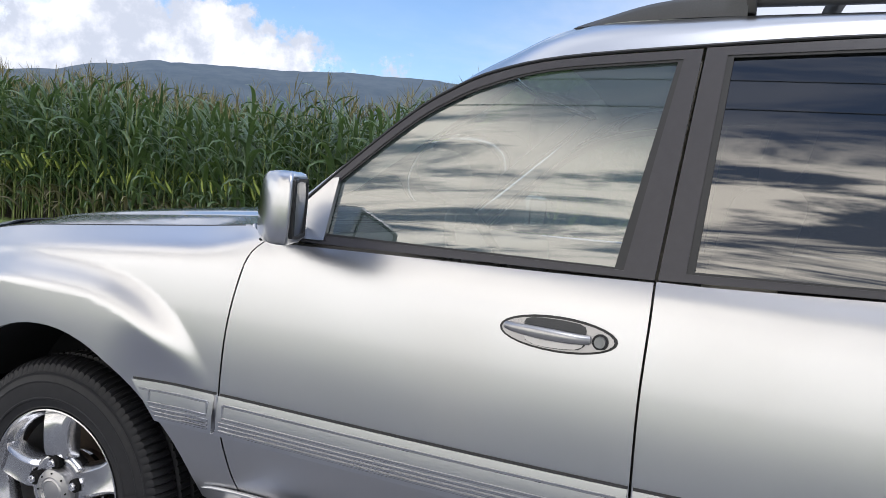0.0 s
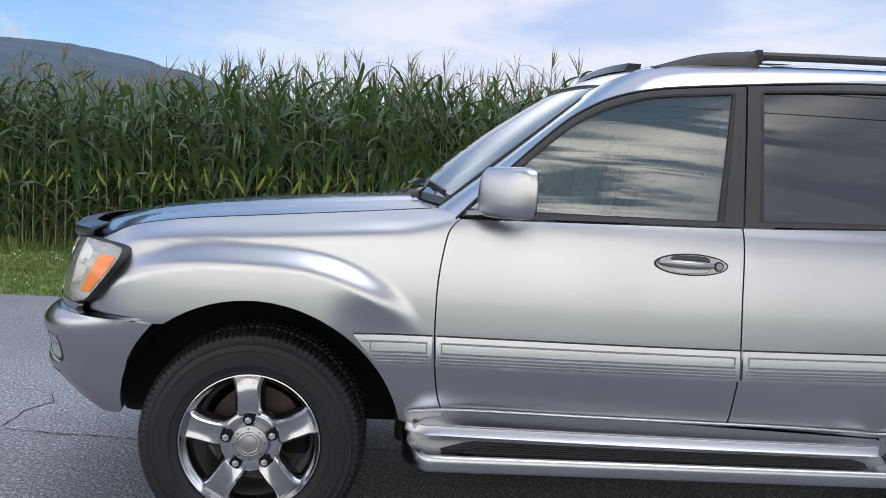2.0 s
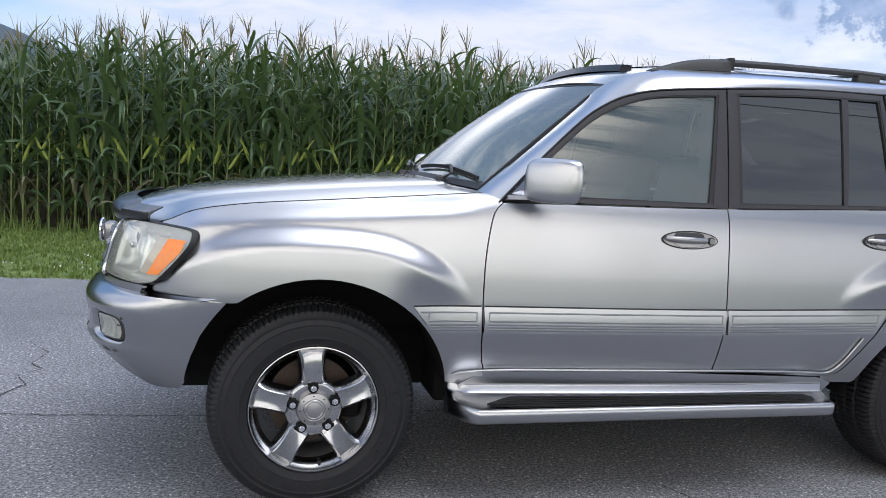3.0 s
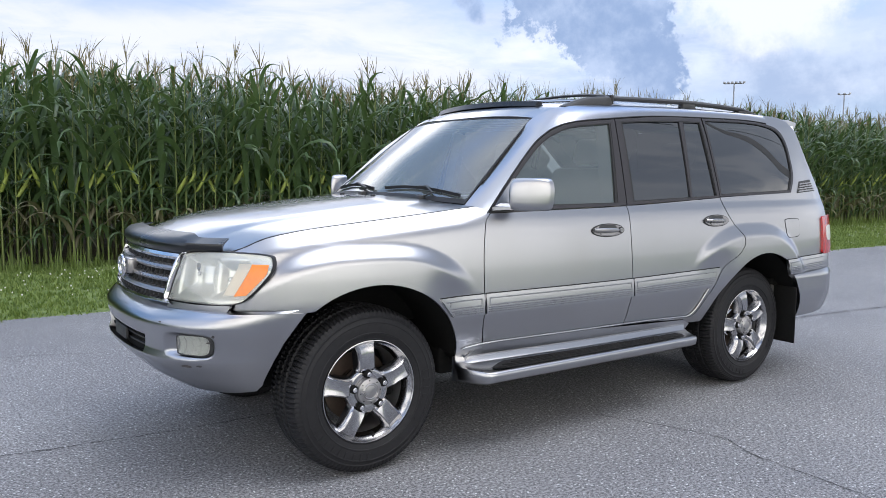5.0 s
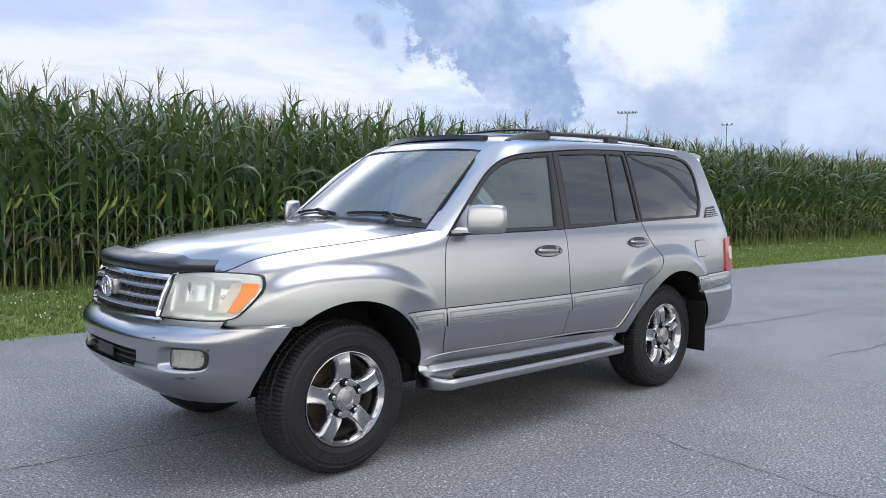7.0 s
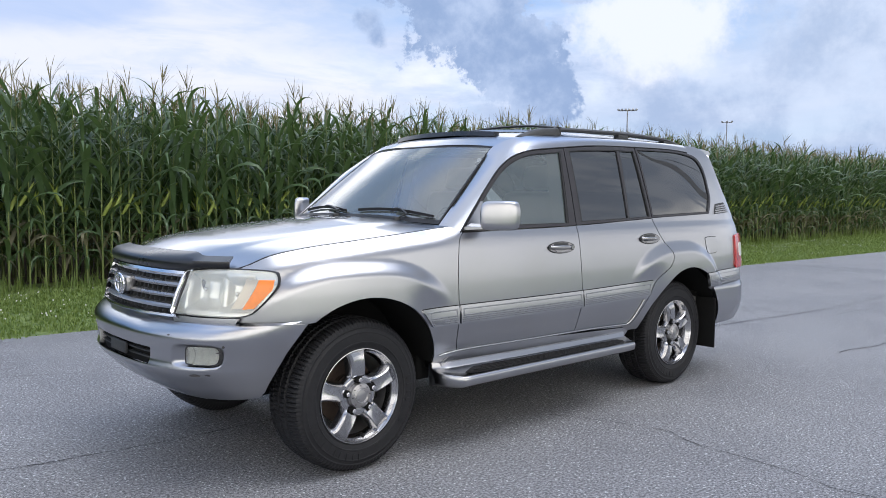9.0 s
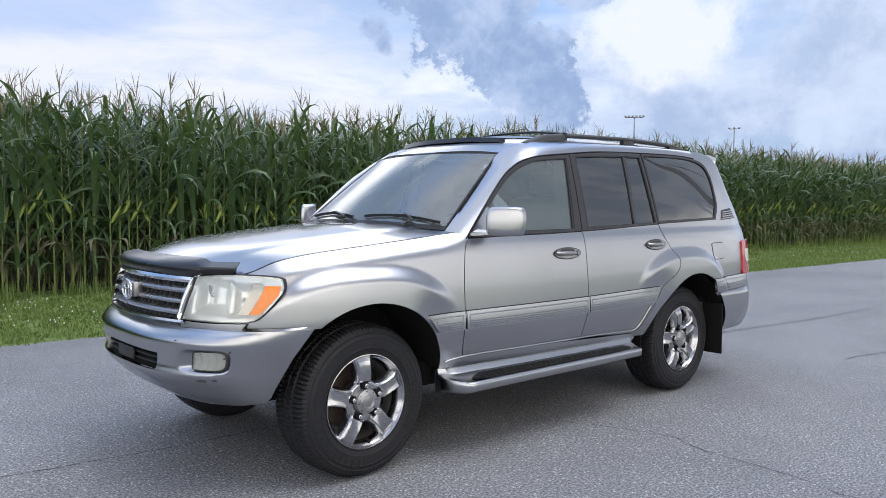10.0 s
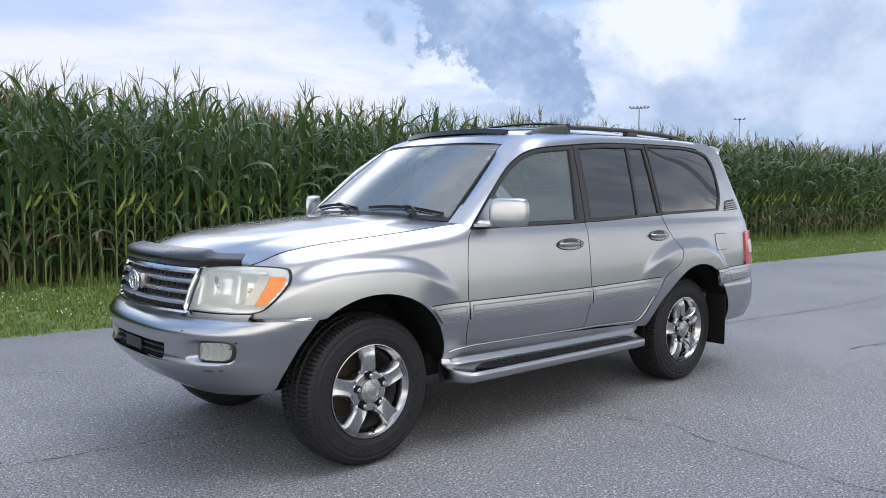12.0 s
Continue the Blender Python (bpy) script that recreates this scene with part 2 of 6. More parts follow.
# ---------------------------------------------------------------- car materials
def make_paint():
    """Silver metallic paint: a broad soft sheen of flakes under a thin clear coat."""
    m = bpy.data.materials.new("silver_metallic_paint")
    m.use_nodes = True
    nt = m.node_tree
    nt.nodes.clear()
    p = place_of(nt)
    flake = noise_node(nt, p, 900, 2, 0.6)
    dust = noise_node(nt, p, 2.9, 4, 0.6)
    tone = mix_node(nt, flake, (0.405, 0.408, 0.427), (0.510, 0.515, 0.537))
    tone = mix_node(nt, math_node(nt, "MULTIPLY", ramp_node(nt, dust, 0.5, 0.8), 0.12), tone, (0.36, 0.34, 0.31))
    flakes = nt.nodes.new("ShaderNodeBsdfAnisotropic")
    flakes.distribution = "BECKMANN"
    nt.links.new(tone, flakes.inputs["Color"])
    nt.links.new(math_node(nt, "ADD", math_node(nt, "MULTIPLY", dust, 0.10), 0.28), flakes.inputs["Roughness"])
    coat = nt.nodes.new("ShaderNodeBsdfAnisotropic")
    coat.distribution = "GGX"
    coat.inputs["Roughness"].default_value = 0.05
    coat.inputs["Color"].default_value = (0.95, 0.95, 0.95, 1)
    fres = node(nt, "ShaderNodeFresnel", IOR=1.42)
    both = nt.nodes.new("ShaderNodeMixShader")
    nt.links.new(fres.outputs[0], both.inputs[0])
    nt.links.new(flakes.outputs[0], both.inputs[1])
    nt.links.new(coat.outputs[0], both.inputs[2])
    nt.links.new(both.outputs[0], nt.nodes.new("ShaderNodeOutputMaterial").inputs[0])
    return m


def make_plain(name, color, rough, metal=0.0, grain=60, vary=0.25, relief=0.0, **more):
    m, nt, b = material(name, rough, metal, color, **more)
    p = place_of(nt)
    g = noise_node(nt, p, grain, 4, 0.6)
    color_to(nt, b, tuple(c * (1 - vary) for c in color), tuple(min(1, c * (1 + vary)) for c in color), g)
    nt.links.new(math_node(nt, "ADD", math_node(nt, "MULTIPLY", noise_node(nt, p, 5, 4, 0.6), 0.2), rough - 0.1), b.inputs["Roughness"])
    if relief:
        bump(nt, b, g, relief, 0.002)
    return m


def make_glass(name, tint, opacity, haze=(0.01, 0.012, 0.013), gain=1.9, floor_=0.11):
    """Pane glass: mirror-like face over clear tinted glass."""
    m = bpy.data.materials.new(name)
    m.use_nodes = True
    nt = m.node_tree
    nt.nodes.clear()
    clear = node(nt, "ShaderNodeBsdfTransparent")
    clear.inputs[0].default_value = (*tint, 1)
    dark = node(nt, "ShaderNodeBsdfDiffuse")
    dark.inputs[0].default_value = (*haze, 1)
    inner = nt.nodes.new("ShaderNodeMixShader")
    inner.inputs[0].default_value = opacity
    gloss = node(nt, "ShaderNodeBsdfGlossy", Roughness=0.015)
    fres = node(nt, "ShaderNodeFresnel", IOR=1.62)
    lift = math_node(nt, "ADD", math_node(nt, "MULTIPLY", fres.outputs[0], gain), floor_, clamp=True)
    both = nt.nodes.new("ShaderNodeMixShader")
    nt.links.new(clear.outputs[0], inner.inputs[1])
    nt.links.new(dark.outputs[0], inner.inputs[2])
    nt.links.new(lift, both.inputs[0])
    nt.links.new(inner.outputs[0], both.inputs[1])
    nt.links.new(gloss.outputs[0], both.inputs[2])
    nt.links.new(both.outputs[0], nt.nodes.new("ShaderNodeOutputMaterial").inputs[0])
    return m


PAINT = make_paint()
HANDLE = make_plain("silver_handle_paint", (0.27, 0.265, 0.27), 0.28, 0.9, vary=0.06, Coat_Weight=0.5)
TRIM = make_plain("black_satin_trim", (0.027, 0.025, 0.030), 0.48, vary=0.2)
GASKET = make_plain("black_rubber_seal", (0.012, 0.012, 0.013), 0.55)
PLASTIC = make_plain("dark_grey_plastic", (0.035, 0.036, 0.038), 0.55, relief=0.2, grain=300)
SHIELD = make_plain("smoked_shield_plastic", (0.010, 0.011, 0.014), 0.30, vary=0.2, Coat_Weight=0.15)
DARK = make_plain("black_underside", (0.008, 0.008, 0.008), 0.9, Specular_IOR_Level=0.2)
CHROME = make_plain("bright_chrome", (0.78, 0.78, 0.80), 0.14, 1.0, vary=0.05)
BARREL = make_plain("dusty_rim_barrel", (0.26, 0.26, 0.265), 0.42, 0.75, grain=25, vary=0.2)
ALLOY = make_plain("polished_alloy", (0.46, 0.46, 0.475), 0.19, 1.0, grain=25, vary=0.24)
RUBBER = make_plain("tyre_rubber", (0.0145, 0.0145, 0.0165), 0.58, grain=45, vary=0.4, Specular_IOR_Level=0.3)
TREAD = make_plain("step_rubber", (0.010, 0.010, 0.011), 0.55, grain=90, Specular_IOR_Level=0.25)
IRON = make_plain("rusty_brake_iron", (0.10, 0.075, 0.06), 0.6, 0.6)
SILVER_TRIM = make_plain("silver_grille_bar", (0.36, 0.355, 0.36), 0.28, 0.8, vary=0.08)
LENS = make_glass("clear_lamp_lens", (0.95, 0.96, 0.94), 0.20, (0.97, 0.99, 0.93), 1.2, 0.03)
REFLECTOR = make_plain("hazy_lamp_reflector", (0.94, 0.95, 0.92), 0.20, 0.60, grain=12, vary=0.06)
PALE_AMBER = make_plain("pale_amber_reflector", (0.88, 0.76, 0.62), 0.3, 0.2, vary=0.1)
AMBER = make_plain("amber_lens", (0.85, 0.23, 0.03), 0.25, vary=0.2, Coat_Weight=0.6)
RED_LENS = make_plain("red_tail_lens", (0.42, 0.012, 0.014), 0.18, vary=0.2, Coat_Weight=0.6)
WHITE_LENS = make_plain("white_lamp_lens", (0.70, 0.72, 0.68), 0.25, vary=0.1, Coat_Weight=0.6)
GLASS = make_glass("lightly_tinted_glass", (0.62, 0.72, 0.69), 0.26, (0.16, 0.22, 0.215), 1.9, 0.09)
WINDSCREEN = make_glass("windscreen_glass", (0.70, 0.77, 0.74), 0.22, (0.36, 0.41, 0.40), 1.35, 0.08)
PRIVACY = make_glass("dark_privacy_glass", (0.10, 0.11, 0.115), 0.25, gain=1.7, floor_=0.085)
MIRROR = make_plain("mirror_glass", (0.85, 0.86, 0.88), 0.02 + 0.1, 1.0, vary=0.01)
SEAT = make_plain("ivory_leather", (0.33, 0.31, 0.27), 0.5, grain=30, vary=0.12)
CABIN = make_plain("grey_cabin_plastic", (0.11, 0.105, 0.10), 0.6, grain=200)

# ---------------------------------------------------------------- ground, road, verge
ROAD_SLOPE = -0.040                                   # the far road edge runs slightly towards the car's tail side


def road_edge(x):
    return 4.15 + ROAD_SLOPE * x


def field_edge(x):
    return 7.75 + ROAD_SLOPE * x


def mesh_ob(name, bm, mat, parent=None, label=""):
    me = bpy.data.meshes.new(name)
    bm.to_mesh(me)
    bm.free()
    me.materials.append(mat)
    ob = new(name, me)
    if parent:
        ob.parent = parent
    if label:
        ob["label"] = label
    return ob


def sheet(name, fn, us, vs, mat):
    bm = bmesh.new()
    rows = [[bm.verts.new(fn(u, v)) for v in vs] for u in us]
    for a, b in zip(rows, rows[1:]):
        for i in range(len(vs) - 1):
            bm.faces.new((a[i], b[i], b[i + 1], a[i + 1]))
    bmesh.ops.recalc_face_normals(bm, faces=bm.faces)
    if bm.faces and sum(f.normal.z for f in bm.faces) < 0:
        bmesh.ops.reverse_faces(bm, faces=bm.faces)
    for f in bm.faces:
        f.smooth = True
    return mesh_ob(name, bm, mat)


ground = tagged(sheet("ground", lambda u, v: (u, v, -0.06), [-3000, -60, 120, 3000], [-3000, -40, 60, 3000], SOIL), "brown field soil reaching to the horizon", "ground", kind="structure")


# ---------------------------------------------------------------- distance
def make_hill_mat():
    m, nt, b = material("hazy_wooded_hill", 1.0)
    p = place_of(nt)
    # blue-grey instead of forest green: distance haze put into the colour
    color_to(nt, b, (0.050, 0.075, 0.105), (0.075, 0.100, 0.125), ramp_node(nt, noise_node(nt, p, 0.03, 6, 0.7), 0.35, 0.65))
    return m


RIDGE = [(60, 1.0), (85, 3.0), (96, 4.6), (101, 5.6), (106.5, 7.0), (109.5, 7.6), (113, 7.9), (118, 7.85), (126, 7.4), (132, 7.1), (136, 6.4), (139, 5.6), (142, 5.2), (150, 5.0), (165, 3.5), (185, 1.5)]
rows = []
for i in range(181):
    az = 60 + 125 * i / 180
    for k in range(len(RIDGE) - 1):
        if RIDGE[k][0] <= az <= RIDGE[k + 1][0]:
            f = (az - RIDGE[k][0]) / (RIDGE[k + 1][0] - RIDGE[k][0])
            el = RIDGE[k][1] + (RIDGE[k + 1][1] - RIDGE[k][1]) * smooth(0, 1, f)
    c, s = math.cos(radians(az)), math.sin(radians(az))
    top = 1500 * math.tan(radians(el)) + 2.5 * noise.noise((az * 1.7, 0, 5)) + 1.5 * noise.noise((az * 6, 0, 1))
    rows.append([(900 * c, 900 * s, -5), (1150 * c, 1150 * s, top * 0.36), (1350 * c, 1350 * s, top * 0.78), (1500 * c, 1500 * s, top), (1800 * c, 1800 * s, top * 0.5), (2300 * c, 2300 * s, -5)])
bm = bmesh.new()
grid = [[bm.verts.new(p) for p in row] for row in rows]
for a, b in zip(grid, grid[1:]):
    for k in range(5):
        bm.faces.new((a[k], a[k + 1], b[k + 1], b[k])).smooth = True
tagged(mesh_ob("backdrop", bm, make_hill_mat()), "long wooded hill ridge tinted blue by distant haze", "hill", kind="structure")
road = tagged(sheet("road", lambda u, v: (u, road_edge(u) + v, 0.0), [-400, -60, -20, 0, 20, 60, 400], [-13.2, -11, -9.5, -6, -3, -1.5, 0], ASPHALT), "grey worn asphalt road with fine cracks", "road", kind="structure")


def verge_z(x, y):
    a = (y - road_edge(x)) / 3.6
    return -0.015 + 0.05 * min(1, max(0, a * 4)) + 0.03 * noise.noise((x * 0.6, y * 0.9, 0))


verge = tagged(sheet("grass_verge", lambda u, v: (u, road_edge(u) + v + (0.05 * noise.noise((u * 1.5, 0, 3)) if v < 0.1 else 0), verge_z(u, road_edge(u) + v)),
                     [-200, -100, -50] + [-30 + 0.4 * i for i in range(230)] + [80, 120, 200, 400], [-0.02, 0.12, 0.4, 0.8, 1.2, 1.7, 2.3, 3.0, 3.6, 4.2], GRASS), "mown green roadside grass with clover flowers", "grass", kind="structure")
near_verge = tagged(sheet("near_verge", lambda u, v: (u, road_edge(u) - 13.2 - v, 0.004 + 0.02 * min(v, 1) - 0.0005 * v), [-400, -30, 0, 30, 400], [-0.02, 1, 5, 30, 300], GRASS), "green grass on the near side of the road", "grass", kind="structure")


# ---------------------------------------------------------------- corn
def corn_parts(seed, fine):
    """One plant as a list of (part name, points, faces, material index), root at the origin."""
    r = random.Random(seed)
    tall = 2.28 * r.uniform(0.93, 1.06)
    lean = (r.uniform(-0.07, 0.07), r.uniform(-0.07, 0.07))

    def axis(z):
        return Vector((lean[0] * (z / tall) ** 2, lean[1] * (z / tall) ** 2, z))

    out = []

    def tube(name, way, steps, radius, sides, mat):
        pts, faces = [], []
        for i in range(steps + 1):
            c, rad = way(i / steps), radius(i / steps)
            for k in range(sides):
                a = 2 * math.pi * k / sides
                pts.append(c + Vector((rad * math.cos(a), rad * math.sin(a), 0)))
        for i in range(steps):
            for k in range(sides):
                faces.append((i * sides + k, i * sides + (k + 1) % sides, (i + 1) * sides + (k + 1) % sides, (i + 1) * sides + k))
        out.append((name, pts, faces, mat))

    def blade(name, base, turn, long, wide, rise, droop, mat, steps, fold):
        """A leaf that rises from the stalk and arches over."""
        pts, faces = [], []
        across = 3 if fold else 2
        here, twist, angle = Vector(base), r.uniform(-0.6, 0.6), rise
        side_bend, wave, phase = r.uniform(-0.9, 0.9), r.uniform(0.1, 0.55), r.uniform(0, 6.3)
        for i in range(steps + 1):
            f = i / steps
            head = turn + side_bend * f * f
            go = Vector((math.cos(head) * math.cos(angle), math.sin(head) * math.cos(angle), math.sin(angle)))
            lateral = Vector((-math.sin(head), math.cos(head), 0))
            turned_by = twist * 1.8 * f + wave * math.sin(9 * f + phase) * f
            tilt = lateral * math.cos(turned_by) + lateral.cross(go) * math.sin(turned_by)
            w = wide * 0.5 * (0.55 + 1.8 * f if f < 0.25 else 1.0 if f < 0.5 else max(0.04, (1 - f) / 0.5) ** 0.75)
            if fold:
                pts += [here - tilt * w + go.cross(tilt) * -w * 0.35, here.copy(), here + tilt * w + go.cross(tilt) * -w * 0.35]
            else:
                pts += [here - tilt * w, here + tilt * w]
            here = here + go * (long / steps)
            angle -= droop / steps * (0.35 + 1.5 * f)
        for i in range(steps):
            for k in range(across - 1):
                a = i * across + k
                faces.append((a, a + 1, a + across + 1, a + across))
        out.append((name, pts, faces, mat))

    tube("stalk", lambda f: axis(f * tall), 4 if fine else 2, lambda f: 0.0135 * (1 - 0.6 * f), 5 if fine else 3, 1)
    plane = r.uniform(0, 6.3)
    leaves = 16 if fine else 12
    for i in range(leaves):
        f = (i + 0.5) / leaves
        z = 0.16 + (tall - 0.26) * f ** 0.96
        dry = f < 0.20 and r.random() < 0.5
        mid = 1 - abs(f - 0.52) / 0.62
        long = (0.42 + 0.50 * mid) * r.uniform(0.85, 1.15)
        blade("leaf", axis(z), plane + math.pi * i + r.uniform(-0.5, 0.5), long, (0.044 + 0.036 * mid) * r.uniform(0.8, 1.1),
              r.uniform(0.95, 1.30) + 0.10 * f, r.uniform(1.3, 3.5) + (0.8 if f < 0.3 else 0) - 0.9 * (f > 0.8), 4 if dry else 0, 7 if fine else 4, fine)
    if r.random() < 0.9:
        z = tall * r.uniform(0.40, 0.48)
        turn = plane + math.pi * r.randint(0, 1) + r.uniform(-0.4, 0.4)
        tip = Vector((math.cos(turn) * 0.5, math.sin(turn) * 0.5, 0.86))
        start = axis(z) + Vector((math.cos(turn), math.sin(turn), 0)) * 0.02
        tube("ear", lambda f: start + tip * (0.25 * f), 4 if fine else 2, lambda f: 0.028 * max(0.12, math.sin(math.pi * (0.22 + 0.73 * f)) ** 0.8), 6 if fine else 3, 2)
        if fine:
            for k in range(2):
                blade("husk", start + tip * 0.16, turn + r.uniform(-1, 1), 0.20, 0.03, 1.0, 0.5, 2, 3, False)
    for k in range(8 if fine else 5):
        turn, rise = r.uniform(0, 6.3), r.uniform(0.8, 1.45) if k else 1.5
        blade("tassel", axis(tall) + Vector((0, 0, 0.03 * k)) * 0.6, turn, r.uniform(0.20, 0.34) if k else 0.38, 0.011, rise, r.uniform(0.1, 0.8), 3, 3, False)
    return out


def joined(parts):
    pts, faces, mats = [], [], []
    for _, p, f, m in parts:
        base = len(pts)
        pts += [tuple(v) for v in p]
        faces += [tuple(i + base for i in q) for q in f]
        mats += [m] * len(f)
    return np.array(pts, np.float32), np.array(faces, np.int32), np.array(mats, np.int32)


def stuff_mesh(name, kinds, places, mats):
    """Joins many placed copies of small quad meshes into one mesh. places: kind, x, y, z, turn, scale."""
    points, faces, marks, base = [], [], [], 0
    for kind, x, y, z, turn, size in places:
        p, f, m = kinds[kind]
        c, s = math.cos(turn) * size, math.sin(turn) * size
        q = np.stack([p[:, 0] * c - p[:, 1] * s + x, p[:, 0] * s + p[:, 1] * c + y, p[:, 2] * size + z], 1)
        points.append(q)
        faces.append(f + base)
        marks.append(m)
        base += len(p)
    points, faces, marks = np.concatenate(points), np.concatenate(faces), np.concatenate(marks)
    me = bpy.data.meshes.new(name)
    me.vertices.add(len(points))
    me.vertices.foreach_set("co", points.astype(np.float32).ravel())
    me.loops.add(faces.size)
    me.loops.foreach_set("vertex_index", faces.astype(np.int32).ravel())
    me.polygons.add(len(faces))
    me.polygons.foreach_set("loop_start", np.arange(0, faces.size, 4, dtype=np.int32))
    me.polygons.foreach_set("material_index", marks)
    me.polygons.foreach_set("use_smooth", np.ones(len(faces), bool))
    for m in mats:
        me.materials.append(m)
    me.update(calc_edges=True)
    return new(name, me)


def part_mesh(name, pts, faces, mats, marks=None):
    me = bpy.data.meshes.new(name)
    me.from_pydata([tuple(p) for p in pts], [], [tuple(f) for f in faces])
    for m in mats:
        me.materials.append(m)
    if marks is not None:
        me.polygons.foreach_set("material_index", marks)
    me.polygons.foreach_set("use_smooth", np.ones(len(me.polygons), bool))
    return me


def corn_field():
    r = random.Random(7)
    fine = [joined(corn_parts(s, True)) for s in range(10)]
    plain = [joined(corn_parts(100 + s, False)) for s in range(8)]
    kinds = fine + plain
    # the plants at the field's edge that stand nearest, each a thing of its own
    singles = []
    for s in range(6):
        root = new("corn_plant")
        tagged(root, "tall green corn plant with arching leaves and tassel", "corn plant", "corn plants along the field edge")
        for name, pts, faces, mat in corn_parts(s, True):
            ob = new(name, part_mesh(name, pts, faces, [CORN_MATS[mat]]))
            ob.parent = root
        singles.append(root)
    used = [False] * len(singles)
    places = []
    for row in range(16):
        gap = 0.76 * row
        x = -46.0 if row < 10 else -30
        end = 110.0 if row < 7 else 50
        while x < end:
            x += r.uniform(0.125, 0.20) * (1 if row < 7 else 1.6) * (1 if -16 < x < 45 else 1.5)
            y = field_edge(x) + gap + r.uniform(-0.07, 0.07)
            turn, size = r.uniform(0, 6.3), r.uniform(0.94, 1.06) * (1.0 + 0.15 * smooth(-7, 0, x) + 0.15 * smooth(-6.5, -10.5, x))
            if row == 0 and -7.5 < x < 14:
                k = r.randrange(len(singles))
                m = pose(x, y, 0.0, 0, 0, math.degrees(turn)) @ Matrix.Scale(size, 4)
                if used[k]:
                    copy_thing(singles[k], m)
                else:
                    singles[k].matrix_basis, used[k] = pose(x, y, 0.0, 0, 0, math.degrees(turn)), True
                continue
            near = row < 3 and -16 < x < 30
            places.append((r.randrange(10) if near else 10 + r.randrange(8), x, y, -0.02, turn, size))
    field = stuff_mesh("corn_field", kinds, places, CORN_MATS)
    tagged(field, "dense field of tall green corn with tan tassels", "corn field", kind="stuff")


corn_field()

# ---------------------------------------------------------------- the car: shape of its skin
def curve(points, v):
    """A smooth line through a few (place, value) pairs."""
    if v <= points[0][0]:
        return points[0][1]
    for i in range(len(points) - 1):
        (a, p), (b, q) = points[i], points[i + 1]
        if v <= b:
            s0 = (q - points[i - 1][1]) / (b - points[i - 1][0]) if i else (q - p) / (b - a)
            s1 = (points[i + 2][1] - p) / (points[i + 2][0] - a) if i + 2 < len(points) else (q - p) / (b - a)
            t, h = (v - a) / (b - a), b - a
            return (2 * t**3 - 3 * t**2 + 1) * p + (t**3 - 2 * t**2 + t) * h * s0 + (3 * t**2 - 2 * t**3) * q + (t**3 - t**2) * h * s1
    return points[-1][1]


AXLE = 0.388                                  # height of the axles: the radius of the tyres
BASE = 2.85                                   # wheelbase
PLAN = [(-0.9, 0.25), (-0.75, 0.47), (-0.6, 0.690), (-0.45, 0.792), (-0.2, 0.848), (0.1, 0.878), (0.6, 0.906), (1.2, 0.938), (1.7, 0.951), (2.6, 0.955), (3.2, 0.945), (3.6, 0.915), (3.8, 0.87), (3.95, 0.79)]
SIDE = [(0.30, -0.18), (0.45, -0.100), (0.53, -0.057), (0.58, -0.036), (0.64, -0.016), (0.70, 0.002), (0.76, 0.009), (0.82, 0.009), (0.95, 0.001), (1.08, -0.016), (1.17, -0.036), (1.215, -0.055), (1.26, -0.068)]
SEAM = [(-0.80, 1.035), (-0.66, 1.041), (-0.552, 1.049), (-0.437, 1.100), (-0.303, 1.128), (-0.17, 1.145), (0.02, 1.163), (0.17, 1.177), (0.33, 1.192), (0.484, 1.207), (0.64, 1.224)]  # hood seam height along x


def flare(x, z):
    """How far the wheel-arch flares stand out."""
    f = (abs((x - 0.02) / (0.645 if x > 0.02 else 0.80)) ** 2.6 + abs((z - 0.37) / 0.69) ** 2.6) ** (1 / 2.6)
    r = (abs((x - 2.75) / (0.65 if x > 2.75 else 0.70)) ** 2.6 + abs((z - 0.37) / 0.70) ** 2.6) ** (1 / 2.6)
    low = 0.25 + 0.75 * smooth(0.50, 0.84, z)
    short = smooth(0.79, 0.95, z)
    front = low + (short - low) * smooth(0.22, 0.50, x)
    rear = low + (short - low) * smooth(2.60, 2.35, x)
    out = 0.039 * (1 - smooth(0.895, 1.025, f)) * smooth(-0.66, -0.36, x) * front * (1 - 0.35 * smooth(0.20, 0.58, x))
    out = max(out, 0.034 * (1 - smooth(0.89, 1.02, r)) * rear * (1 - 0.30 * smooth(2.75, 2.30, x)))
    return out


def half_width(x, z):
    """Half the body's width at a place of the side view."""
    if z <= 1.22 or x < 0.62:
        seam = curve(SEAM, x)
        roll = 0.055 * smooth(seam - 0.12, seam + 0.02, z) ** 2 * (1 - smooth(0.45, 0.75, x))
        return curve(PLAN, x) + curve(SIDE, z) + flare(x, z) - roll
    belt = curve(PLAN, x) + curve(SIDE, 1.22)
    lean = 0.255 * (z - 1.22) + 0.085 * (z - 1.22) ** 2
    top = 0.42 * max(0.0, z - 1.70) ** 1.35
    return belt - lean - top


# ---- build
def front_skin(nose, power):
    """The rounded front, from the middle (s = 0) round the corner to the side (s = 1)."""
    def skin(s, z):
        a, wide = -0.30 - curve(nose, z), half_width(-0.30, z)
        c, q = math.cos(s * math.pi / 2), math.sin(s * math.pi / 2)
        return Vector((-0.30 - a * c ** (2 / power), -wide * q ** (2 / power), z))
    return skin


def s_of_y(nose, power, y, z):
    return math.asin(min(1, (y / half_width(-0.30, z)) ** (power / 2))) * 2 / math.pi


def s_of_x(nose, power, x, z):
    return math.acos(min(1, max(0, ((-0.30 - x) / (-0.30 - curve(nose, z)))) ** (power / 2))) * 2 / math.pi


